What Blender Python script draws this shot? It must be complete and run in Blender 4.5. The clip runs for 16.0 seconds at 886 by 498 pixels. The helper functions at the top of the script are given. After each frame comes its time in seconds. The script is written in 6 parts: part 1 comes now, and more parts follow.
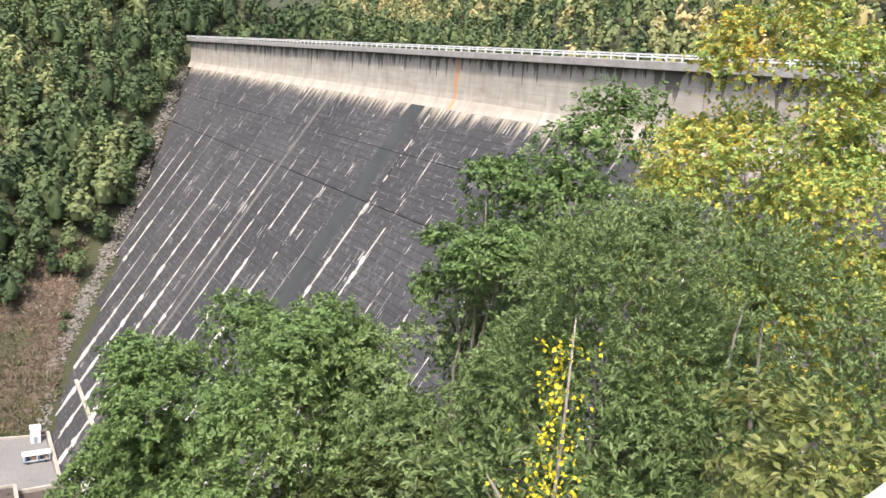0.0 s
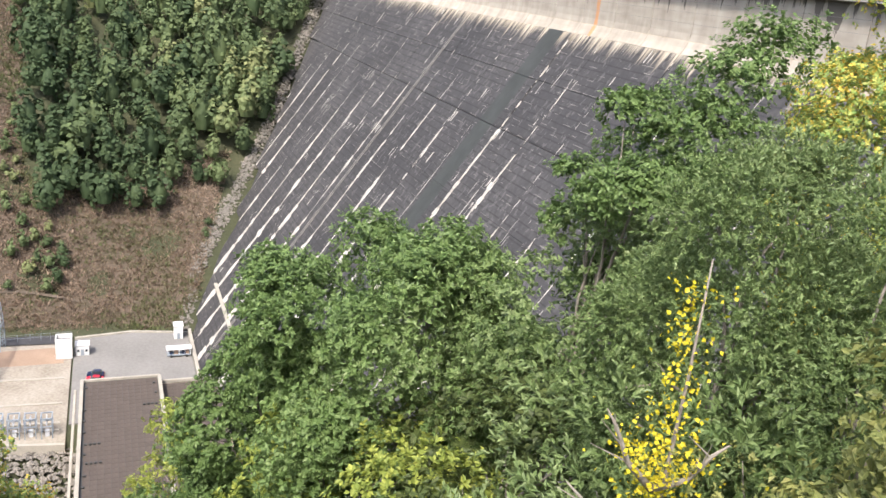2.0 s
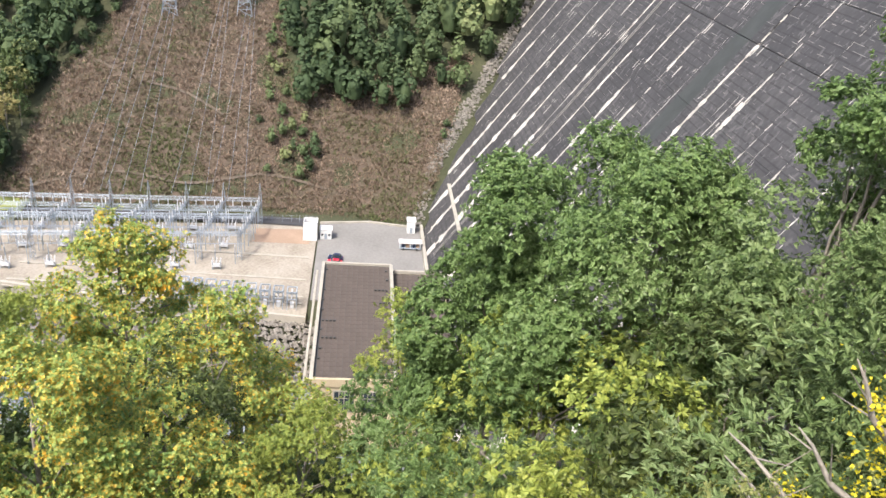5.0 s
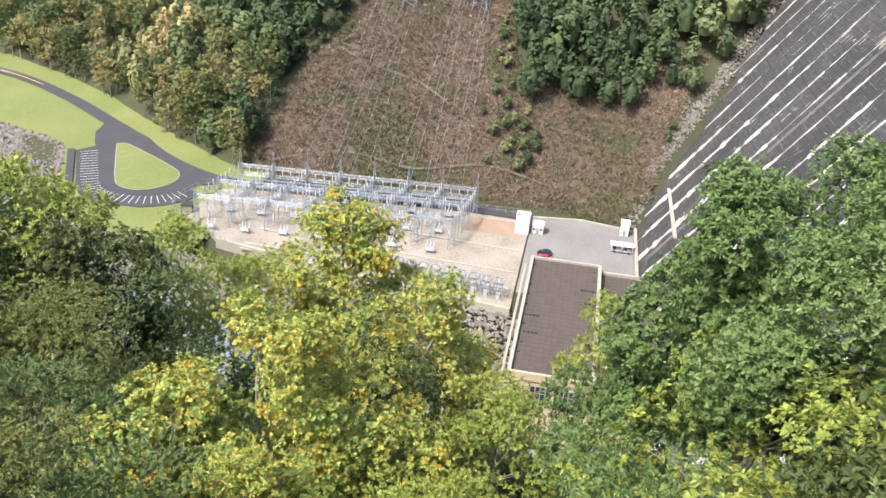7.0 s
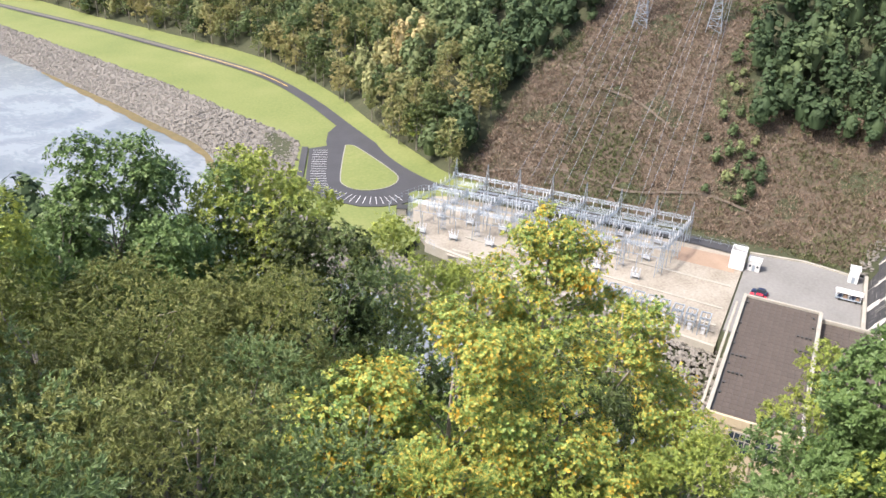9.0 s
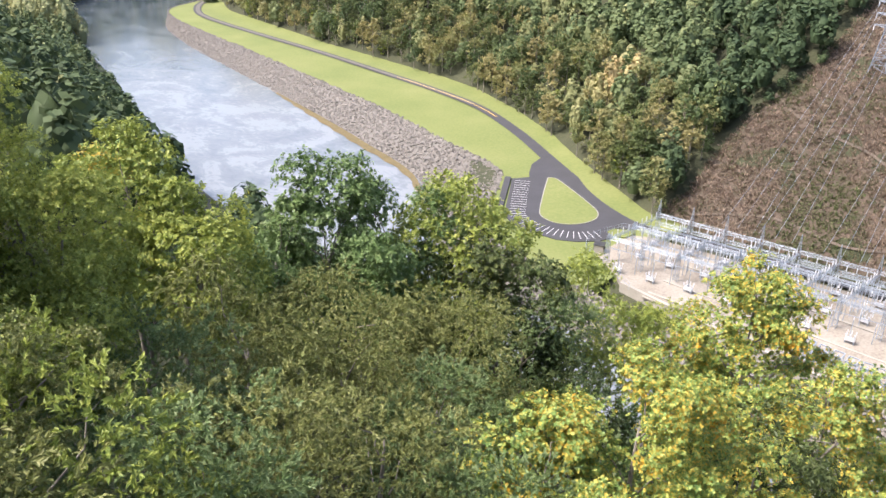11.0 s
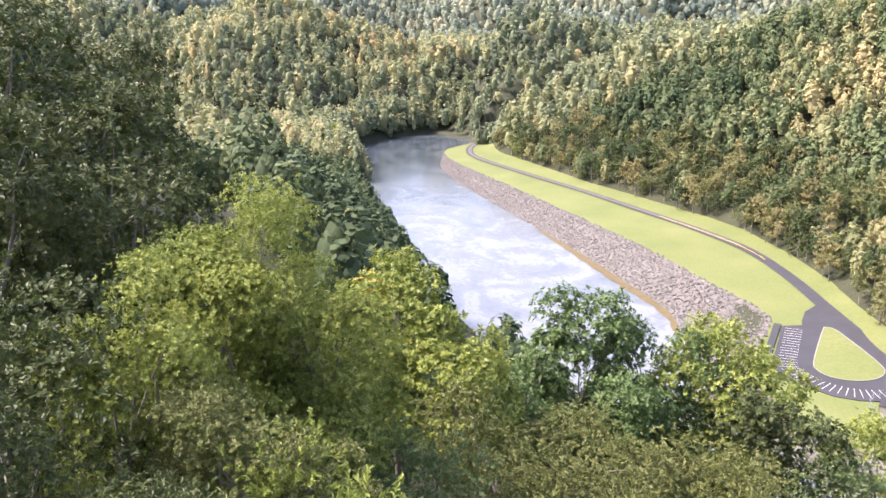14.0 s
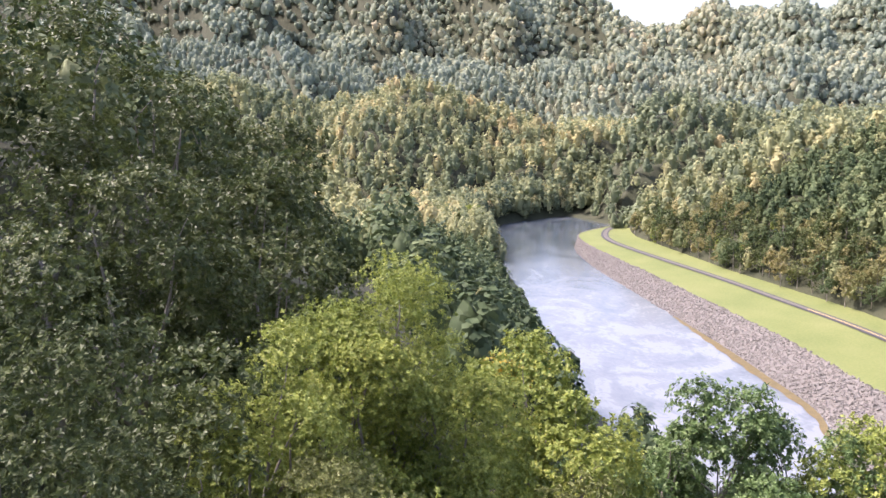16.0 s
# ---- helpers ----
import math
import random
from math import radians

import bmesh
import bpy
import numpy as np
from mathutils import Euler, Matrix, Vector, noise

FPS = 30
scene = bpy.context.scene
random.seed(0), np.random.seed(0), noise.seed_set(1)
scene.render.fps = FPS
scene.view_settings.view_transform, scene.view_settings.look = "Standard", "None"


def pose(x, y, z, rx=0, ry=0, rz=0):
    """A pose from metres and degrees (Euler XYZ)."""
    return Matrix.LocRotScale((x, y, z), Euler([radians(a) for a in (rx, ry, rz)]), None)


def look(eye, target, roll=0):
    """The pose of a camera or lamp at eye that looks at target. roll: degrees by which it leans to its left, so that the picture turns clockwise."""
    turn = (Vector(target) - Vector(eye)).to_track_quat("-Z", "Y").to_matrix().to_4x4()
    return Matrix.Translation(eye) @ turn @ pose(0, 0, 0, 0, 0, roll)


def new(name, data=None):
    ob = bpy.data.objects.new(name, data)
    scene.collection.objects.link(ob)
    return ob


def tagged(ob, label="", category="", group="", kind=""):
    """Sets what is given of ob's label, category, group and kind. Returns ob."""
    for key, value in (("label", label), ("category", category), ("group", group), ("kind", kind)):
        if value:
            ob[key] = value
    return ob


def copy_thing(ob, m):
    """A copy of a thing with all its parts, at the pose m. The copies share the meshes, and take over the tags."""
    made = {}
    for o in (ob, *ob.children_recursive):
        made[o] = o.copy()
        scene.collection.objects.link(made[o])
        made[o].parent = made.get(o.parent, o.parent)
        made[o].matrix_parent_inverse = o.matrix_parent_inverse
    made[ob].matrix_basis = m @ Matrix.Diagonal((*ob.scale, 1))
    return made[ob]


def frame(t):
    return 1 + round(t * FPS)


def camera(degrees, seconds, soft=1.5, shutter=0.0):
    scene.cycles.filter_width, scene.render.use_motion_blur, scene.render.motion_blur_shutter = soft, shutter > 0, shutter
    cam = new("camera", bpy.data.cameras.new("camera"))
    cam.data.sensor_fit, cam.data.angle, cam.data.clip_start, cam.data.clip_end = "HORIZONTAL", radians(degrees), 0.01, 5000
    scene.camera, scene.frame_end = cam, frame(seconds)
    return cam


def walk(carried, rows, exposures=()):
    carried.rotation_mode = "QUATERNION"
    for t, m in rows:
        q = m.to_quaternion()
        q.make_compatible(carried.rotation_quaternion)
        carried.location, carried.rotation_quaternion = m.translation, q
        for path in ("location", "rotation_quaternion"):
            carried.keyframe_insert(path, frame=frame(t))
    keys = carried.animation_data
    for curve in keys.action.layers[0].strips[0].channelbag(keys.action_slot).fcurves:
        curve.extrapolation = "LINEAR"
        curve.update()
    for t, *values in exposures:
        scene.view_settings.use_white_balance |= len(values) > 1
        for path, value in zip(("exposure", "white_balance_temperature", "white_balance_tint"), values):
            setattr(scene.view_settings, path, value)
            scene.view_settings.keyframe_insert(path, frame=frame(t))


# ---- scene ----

# ================= camera =================
EYE = 115.0
cam = camera(55.9, 16.0)
ROWS = [
    (0, 0.428, -0.259, 77.612, -4.46, -120.23),
    (0.5, 0.437, -0.244, 76.430, -4.71, -118.02),
    (1, 0.446, -0.227, 75.018, -4.93, -115.68),
    (1.5, 0.454, -0.211, 73.455, -5.30, -113.33),
    (2, 0.461, -0.194, 71.781, -5.62, -110.94),
    (2.5, 0.468, -0.176, 70.225, -5.78, -108.49),
    (3, 0.475, -0.156, 68.856, -5.71, -105.92),
    (3.5, 0.482, -0.134, 67.560, -5.63, -103.22),
    (6, 0.500, 0.006, 62.919, -4.40, -87.10),
    (6.5, 0.498, 0.043, 62.773, -4.08, -82.92),
    (7, 0.494, 0.079, 62.678, -3.61, -79.08),
    (7.5, 0.488, 0.111, 62.640, -3.22, -75.50),
    (8, 0.479, 0.144, 62.691, -2.92, -71.81),
    (8.5, 0.468, 0.177, 62.836, -2.64, -67.92),
    (9, 0.454, 0.209, 63.000, -2.49, -64.00),
    (9.5, 0.439, 0.240, 63.197, -2.25, -60.19),
    (10, 0.421, 0.269, 63.443, -2.00, -56.45),
    (12.5, 0.330, 0.376, 68.373, -0.24, -41.22),
    (13, 0.311, 0.392, 70.081, 0.31, -38.51),
    (13.5, 0.288, 0.409, 72.040, 1.07, -35.48),
    (14, 0.265, 0.424, 74.013, 1.63, -32.45),
    (14.5, 0.245, 0.436, 75.739, 1.64, -29.79),
    (15, 0.228, 0.445, 77.157, 1.45, -27.46),
    (15.5, 0.211, 0.453, 78.445, 1.38, -25.25),
    (16, 0.194, 0.461, 79.801, 1.51, -23.15),
]
walk(cam, [(t, pose(x, y, EYE, rx, ry, rz)) for t, x, y, rx, ry, rz in ROWS],
     exposures=[(0.0, 1.25, 6500, 12), (6.0, 1.3, 6450, 11), (10.0, 1.4, 6400, 13), (12.5, 1.58, 6450, 21), (14.5, 1.75, 6350, 26), (16.0, 1.58, 6350, 27)])

# ================= light =================
SUN_AZ, SUN_EL = 140.0, 54.0
world = bpy.data.worlds.new("sky")
scene.world = world
world.use_nodes = True
wn = world.node_tree.nodes
sky = wn.new("ShaderNodeTexSky")
sky.sky_type = "NISHITA"
sky.sun_disc = False
sky.sun_elevation = radians(SUN_EL)
sky.sun_rotation = radians(90 - SUN_AZ)
sky.air_density, sky.dust_density, sky.ozone_density = 1.0, 4.0, 1.0
wn["Background"].inputs[1].default_value = 0.15
world.node_tree.links.new(sky.outputs[0], wn["Background"].inputs[0])
sun = new("sun", bpy.data.lights.new("sun", "SUN"))
sun.data.energy, sun.data.angle, sun.data.color = 2.6, radians(6.0), (1.0, 0.94, 0.84)
_s = Vector((math.cos(radians(SUN_EL)) * math.cos(radians(SUN_AZ)), math.cos(radians(SUN_EL)) * math.sin(radians(SUN_AZ)), math.sin(radians(SUN_EL))))
sun.matrix_world = look(_s * 100, (0, 0, 0))

rng = np.random.default_rng(7)


# ================= materials =================
def nodes_of(name):
    m = bpy.data.materials.new(name)
    m.use_nodes = True
    return m, m.node_tree.nodes, m.node_tree.links, m.node_tree.nodes["Principled BSDF"]


def ramp(nt, stops):
    r = nt.new("ShaderNodeValToRGB")
    el = r.color_ramp.elements
    while len(el) < len(stops):
        el.new(0.5)
    for e, (p, c) in zip(el, stops):
        e.position, e.color = p, (*c, 1)
    return r


def surface(name, stops, scale=1.0, fine=8.0, rough=0.85, bump=0.3, metal=0.0, dist=0.05, per_object=0.0):
    """A mottled surface: two noises at object scale drive the colour and the relief."""
    m, nt, ln, bs = nodes_of(name)
    tc = nt.new("ShaderNodeTexCoord")
    a, b = nt.new("ShaderNodeTexNoise"), nt.new("ShaderNodeTexNoise")
    a.inputs["Scale"].default_value, b.inputs["Scale"].default_value = scale, scale * fine
    a.inputs["Detail"].default_value, b.inputs["Detail"].default_value = 4, 5
    mix = nt.new("ShaderNodeMath")
    mix.operation = "MULTIPLY_ADD"
    mix.inputs[1].default_value = 0.55
    half = nt.new("ShaderNodeMath")
    half.operation = "MULTIPLY"
    half.inputs[1].default_value = 0.45
    for n in (a, b):
        ln.new(tc.outputs["Object"], n.inputs["Vector"])
    ln.new(b.outputs["Fac"], half.inputs[0])
    ln.new(a.outputs["Fac"], mix.inputs[0])
    ln.new(half.outputs[0], mix.inputs[2])
    last = mix.outputs[0]
    if per_object:
        oi, ad = nt.new("ShaderNodeObjectInfo"), nt.new("ShaderNodeMath")
        ad.operation = "MULTIPLY_ADD"
        ad.inputs[1].default_value = per_object
        ln.new(oi.outputs["Random"], ad.inputs[0])
        ln.new(last, ad.inputs[2])
        last = ad.outputs[0]
    r = ramp(nt, stops)
    ln.new(last, r.inputs[0])
    ln.new(r.outputs[0], bs.inputs["Base Color"])
    bp = nt.new("ShaderNodeBump")
    bp.inputs["Strength"].default_value, bp.inputs["Distance"].default_value = bump, dist
    ln.new(b.outputs["Fac"], bp.inputs["Height"])
    ln.new(bp.outputs[0], bs.inputs["Normal"])
    bs.inputs["Roughness"].default_value, bs.inputs["Metallic"].default_value = rough, metal
    return m


def leafage(name, cols, patch=0.15, per_tree=0.0, scatter=0.36, glow=0.3, rough=0.5):
    """Leaves: a colour picked for each leaf, shifted in patches and from tree to tree, with light passing through."""
    m, nt, ln, bs = nodes_of(name)
    geo, tc, no = nt.new("ShaderNodeNewGeometry"), nt.new("ShaderNodeTexCoord"), nt.new("ShaderNodeTexNoise")
    no.inputs["Scale"].default_value = patch
    no.inputs["Detail"].default_value = 3
    ln.new(tc.outputs["Object"], no.inputs["Vector"])
    a, b = nt.new("ShaderNodeMath"), nt.new("ShaderNodeMath")
    a.operation = b.operation = "MULTIPLY_ADD"
    a.inputs[1].default_value, a.inputs[2].default_value = scatter, 0.1 - scatter / 2
    b.inputs[1].default_value = 0.75
    ln.new(geo.outputs["Random Per Island"], a.inputs[0])
    ln.new(no.outputs["Fac"], b.inputs[0])
    ln.new(a.outputs[0], b.inputs[2])
    last = b.outputs[0]
    if per_tree:
        oi, c = nt.new("ShaderNodeObjectInfo"), nt.new("ShaderNodeMath")
        c.operation = "MULTIPLY_ADD"
        c.inputs[1].default_value = per_tree
        ln.new(oi.outputs["Random"], c.inputs[0])
        d = nt.new("ShaderNodeMath")
        d.operation = "SUBTRACT"
        d.inputs[1].default_value = per_tree / 2
        ln.new(last, c.inputs[2])
        ln.new(c.outputs[0], d.inputs[0])
        last = d.outputs[0]
    n = len(cols)
    r = ramp(nt, [(0.15 + 0.7 * i / (n - 1), c) for i, c in enumerate(cols)])
    ln.new(last, r.inputs[0])
    ln.new(r.outputs[0], bs.inputs["Base Color"])
    bs.inputs["Roughness"].default_value = rough
    bs.inputs["Specular IOR Level"].default_value = 0.32
    tr, mx = nt.new("ShaderNodeBsdfTranslucent"), nt.new("ShaderNodeMixShader")
    mx.inputs[0].default_value = glow
    ln.new(r.outputs[0], tr.inputs[0])
    ln.new(bs.outputs[0], mx.inputs[1])
    ln.new(tr.outputs[0], mx.inputs[2])
    ln.new(mx.outputs[0], nt["Material Output"].inputs[0])
    return m


def woods(name, stops, glow=0.2):
    """Woods seen from far: the tone stored for each tree picks its colour, each clump varies a little."""
    m, nt, ln, bs = nodes_of(name)
    at, geo = nt.new("ShaderNodeAttribute"), nt.new("ShaderNodeNewGeometry")
    at.attribute_name = "tone"
    a, b = nt.new("ShaderNodeMath"), nt.new("ShaderNodeMath")
    a.operation, b.operation = "MULTIPLY_ADD", "ADD"
    a.inputs[1].default_value, a.inputs[2].default_value = 0.14, -0.07
    ln.new(geo.outputs["Random Per Island"], a.inputs[0])
    ln.new(a.outputs[0], b.inputs[0])
    ln.new(at.outputs["Fac"], b.inputs[1])
    r = ramp(nt, stops)
    ln.new(b.outputs[0], r.inputs[0])
    ln.new(r.outputs[0], bs.inputs["Base Color"])
    bs.inputs["Roughness"].default_value = 0.7
    bs.inputs["Specular IOR Level"].default_value = 0.2
    tr, mx = nt.new("ShaderNodeBsdfTranslucent"), nt.new("ShaderNodeMixShader")
    mx.inputs[0].default_value = glow
    ln.new(r.outputs[0], tr.inputs[0])
    ln.new(bs.outputs[0], mx.inputs[1])
    ln.new(tr.outputs[0], mx.inputs[2])
    ln.new(mx.outputs[0], nt["Material Output"].inputs[0])
    return m


CONCRETE = surface("pale_concrete", [(0.2, (0.22, 0.205, 0.175)), (0.5, (0.31, 0.29, 0.25)), (0.8, (0.40, 0.375, 0.33))], 0.3, 12, 0.9, 0.2)
CREST = surface("crest_concrete", [(0.25, (0.16, 0.15, 0.14)), (0.75, (0.34, 0.33, 0.31))], 0.5, 10, 0.9, 0.2)
WHITE = surface("white_paint", [(0.2, (0.52, 0.53, 0.54)), (0.8, (0.66, 0.66, 0.66))], 1.0, 10, 0.5, 0.05)
STEEL = surface("galvanised_steel", [(0.2, (0.22, 0.26, 0.31)), (0.8, (0.36, 0.41, 0.47))], 0.6, 8, 0.45, 0.05, 0.35)
DARK = surface("dark_metal", [(0.2, (0.02, 0.02, 0.02)), (0.8, (0.06, 0.06, 0.06))], 2.0, 6, 0.6, 0.1)
ASPHALT = surface("fresh_asphalt", [(0.2, (0.030, 0.030, 0.034)), (0.8, (0.060, 0.060, 0.066))], 0.12, 30, 0.85, 0.2)
OLDWAY = surface("grey_pavement", [(0.25, (0.125, 0.12, 0.113)), (0.5, (0.175, 0.17, 0.163)), (0.8, (0.225, 0.22, 0.21))], 0.08, 14, 0.9, 0.15)
MIDROAD = surface("brown_grey_asphalt", [(0.25, (0.085, 0.078, 0.070)), (0.8, (0.145, 0.132, 0.118))], 0.2, 20, 0.85, 0.15)
GRAVEL = surface("pale_gravel", [(0.28, (0.145, 0.12, 0.09)), (0.5, (0.255, 0.228, 0.19)), (0.75, (0.37, 0.34, 0.295))], 0.09, 14, 0.95, 0.4)
REDSOIL = surface("reddish_gravel", [(0.2, (0.20, 0.14, 0.10)), (0.8, (0.32, 0.23, 0.17))], 0.2, 20, 0.95, 0.3)
GRASS = surface("mown_grass", [(0.25, (0.095, 0.125, 0.032)), (0.5, (0.14, 0.165, 0.048)), (0.8, (0.20, 0.205, 0.075))], 0.035, 25, 0.9, 0.4)
SOIL = surface("forest_soil", [(0.2, (0.022, 0.028, 0.013)), (0.5, (0.040, 0.045, 0.021)), (0.8, (0.072, 0.070, 0.036))], 0.08, 12, 0.95, 0.6, dist=0.4)
BRUSHSOIL = surface("dry_brush_soil", [(0.3, (0.048, 0.050, 0.026)), (0.45, (0.070, 0.054, 0.038)), (0.6, (0.090, 0.066, 0.049)), (0.8, (0.118, 0.090, 0.068))], 0.2, 7, 0.95, 0.6, dist=0.4)
ROCK = surface("riprap_rock", [(0.2, (0.09, 0.082, 0.072)), (0.8, (0.2, 0.185, 0.165))], 0.35, 6, 0.9, 0.5)
BARK = surface("grey_bark", [(0.2, (0.13, 0.11, 0.09)), (0.8, (0.34, 0.31, 0.27))], 1.2, 8, 0.9, 0.6)
ROOF = surface("weathered_roof_panel", [(0.2, (0.044, 0.034, 0.029)), (0.5, (0.066, 0.052, 0.044)), (0.85, (0.10, 0.082, 0.070))], 0.25, 10, 0.9, 0.25, per_object=0.12)
BUFF = surface("buff_wall", [(0.2, (0.36, 0.29, 0.19)), (0.8, (0.48, 0.41, 0.29))], 0.4, 8, 0.85, 0.1)
YELLOW = surface("yellow_line", [(0.2, (0.62, 0.40, 0.08)), (0.8, (0.75, 0.52, 0.16))], 1.0, 8, 0.8, 0.05)
RED = surface("red_car_paint", [(0.2, (0.45, 0.02, 0.04)), (0.8, (0.55, 0.03, 0.06))], 1, 4, 0.3, 0.02)
NAVY = surface("dark_blue_car_paint", [(0.2, (0.012, 0.02, 0.05)), (0.8, (0.02, 0.035, 0.08))], 1, 4, 0.3, 0.02)
ORANGE = surface("ochre_bank_grass", [(0.2, (0.075, 0.066, 0.030)), (0.8, (0.17, 0.125, 0.055))], 0.3, 12, 0.95, 0.5)
GLASS, _n, _l, _b = nodes_of("dark_window_glass")
_b.inputs["Base Color"].default_value, _b.inputs["Roughness"].default_value = (0.03, 0.04, 0.05, 1), 0.08

OAK = leafage("oak_leaves", [(0.070, 0.118, 0.036), (0.112, 0.180, 0.056), (0.165, 0.240, 0.085), (0.290, 0.360, 0.175)])
WILLOW = leafage("narrow_leaves", [(0.082, 0.130, 0.044), (0.142, 0.205, 0.074), (0.205, 0.270, 0.115), (0.350, 0.405, 0.215)])
TULIP = leafage("turning_leaves", [(0.140, 0.230, 0.065), (0.215, 0.315, 0.085), (0.295, 0.370, 0.098), (0.390, 0.415, 0.100), (0.570, 0.440, 0.080), (0.720, 0.390, 0.045)], 0.4, scatter=0.55)
VINE = leafage("yellow_vine_leaves", [(0.35, 0.36, 0.03), (0.60, 0.52, 0.03), (0.68, 0.54, 0.05)], 0.5)
OLIVE = leafage("olive_leaves", [(0.095, 0.120, 0.036), (0.165, 0.188, 0.058), (0.265, 0.275, 0.095), (0.450, 0.430, 0.210)])
LIME = leafage("lime_leaves", [(0.120, 0.170, 0.036), (0.215, 0.270, 0.058), (0.330, 0.370, 0.080), (0.490, 0.470, 0.115)])
# dark green, deepened further to hold the shade of the left-bank trees
SHADE = leafage("deep_green_shade_leaves", [(0.040, 0.058, 0.018), (0.066, 0.092, 0.028), (0.106, 0.132, 0.042), (0.190, 0.200, 0.082)])
MIXED = leafage("hillside_leaves", [(0.068, 0.105, 0.040), (0.115, 0.160, 0.058), (0.190, 0.215, 0.080), (0.270, 0.262, 0.105), (0.330, 0.285, 0.125)], 0.05, 0.75)
FAR = woods("mixed_woods", [(0.0, (0.046, 0.074, 0.034)), (0.30, (0.120, 0.160, 0.070)), (0.55, (0.240, 0.255, 0.115)), (0.8, (0.380, 0.340, 0.160)), (0.97, (0.460, 0.360, 0.175))])
# far hills: haze is mixed into these lighter, bluer leaf colours
HAZED_MID = woods("hazed_valley_woods", [(0.0, (0.130, 0.168, 0.105)), (0.35, (0.230, 0.265, 0.145)), (0.6, (0.360, 0.370, 0.185)), (0.8, (0.465, 0.425, 0.215)), (0.97, (0.505, 0.415, 0.210))], 0.35)
HAZED_FAR = woods("hazed_ridge_woods", [(0.0, (0.190, 0.238, 0.190)), (0.35, (0.255, 0.300, 0.220)), (0.6, (0.335, 0.365, 0.245)), (0.8, (0.410, 0.400, 0.255)), (0.97, (0.465, 0.405, 0.260))], 0.35)
BRUSH = woods("dry_brush", [(0.0, (0.090, 0.112, 0.044)), (0.25, (0.128, 0.115, 0.066)), (0.45, (0.168, 0.126, 0.092)), (0.8, (0.240, 0.180, 0.138)), (1.0, (0.33, 0.265, 0.205))], 0.1)


def face_material():
    """The dark stained downstream face, with pale lime runs along the block joints."""
    m, nt, ln, bs = nodes_of("stained_dam_face")
    tc, sp = nt.new("ShaderNodeTexCoord"), nt.new("ShaderNodeSeparateXYZ")
    geo = nt.new("ShaderNodeNewGeometry")
    ln.new(geo.outputs["Position"], sp.inputs[0])

    def math_(op, a, b=None, c=None):
        n = nt.new("ShaderNodeMath")
        n.operation = op
        for i, v in enumerate((a, b, c)):
            if v is None:
                continue
            if isinstance(v, (int, float)):
                n.inputs[i].default_value = v
            else:
                ln.new(v, n.inputs[i])
        return n.outputs[0]

    def tex(sx, sy, sz, scale, detail=4):
        mp, no = nt.new("ShaderNodeMapping"), nt.new("ShaderNodeTexNoise")
        mp.inputs["Scale"].default_value = (sx, sy, sz)
        no.inputs["Scale"].default_value, no.inputs["Detail"].default_value = scale, detail
        ln.new(geo.outputs["Position"], mp.inputs[0])
        ln.new(mp.outputs[0], no.inputs["Vector"])
        return no.outputs["Fac"]

    x, z = sp.outputs[0], sp.outputs[2]
    cell = math_("DIVIDE", math_("SUBTRACT", x, 128.0), 12.8)
    off = math_("MULTIPLY", math_("ABSOLUTE", math_("SUBTRACT", math_("FRACT", math_("ADD", cell, 0.5)), 0.5)), 12.8)
    jn = nt.new("ShaderNodeTexWhiteNoise")
    jn.noise_dimensions = "1D"
    ln.new(math_("ROUND", cell), jn.inputs["W"])
    low = math_("MAXIMUM", math_("SUBTRACT", 1.0, math_("DIVIDE", z, 88.0)), 0.0)
    wide = tex(0.05, 0.08, 0.11, 1.0, 3)
    width = math_("MULTIPLY", math_("MULTIPLY_ADD", low, 2.0, 0.12), math_("MULTIPLY_ADD", jn.outputs["Value"], 0.8, 0.45))
    width = math_("MULTIPLY", width, math_("MAXIMUM", math_("MULTIPLY_ADD", wide, 3.2, -0.75), 0.0))
    edge = tex(1.2, 0.25, 0.35, 1.0, 5)
    width = math_("ADD", width, math_("MULTIPLY", math_("SUBTRACT", edge, 0.5), 1.3))
    # each pour stops the runs short or lets them spread, so their edges step
    step = nt.new("ShaderNodeTexWhiteNoise")
    step.noise_dimensions = "2D"
    both = nt.new("ShaderNodeCombineXYZ")
    ln.new(math_("FLOOR", math_("DIVIDE", z, 1.53)), both.inputs[0])
    ln.new(math_("ROUND", cell), both.inputs[1])
    ln.new(both.outputs[0], step.inputs["Vector"])
    width = math_("MULTIPLY", width, math_("MULTIPLY_ADD", step.outputs["Value"], 0.95, 0.30))
    run = math_("LESS_THAN", off, width)
    # the fine second set of runs, thin and broken
    thin = tex(1.6, 0.03, 0.05, 1.0, 4)
    spot = tex(0.10, 0.12, 0.17, 1.0, 3)
    specks = math_("MULTIPLY", math_("GREATER_THAN", thin, 0.63), math_("GREATER_THAN", spot, 0.60))
    lift = math_("LESS_THAN", math_("FRACT", math_("DIVIDE", z, 1.22)), 0.08)
    broken = math_("MULTIPLY", lift, math_("GREATER_THAN", tex(0.25, 0.5, 0.7, 1.0, 3), 0.58))
    mask = math_("MAXIMUM", math_("MAXIMUM", run, specks), math_("MULTIPLY", broken, 0.35))
    strip = math_("LESS_THAN", math_("ABSOLUTE", math_("SUBTRACT", x, 174.0)), 3.4)
    mask = math_("MULTIPLY", mask, math_("SUBTRACT", 1.0, strip))
    base = ramp(nt, [(0.25, (0.020, 0.020, 0.022)), (0.5, (0.038, 0.037, 0.039)), (0.75, (0.075, 0.073, 0.074))])
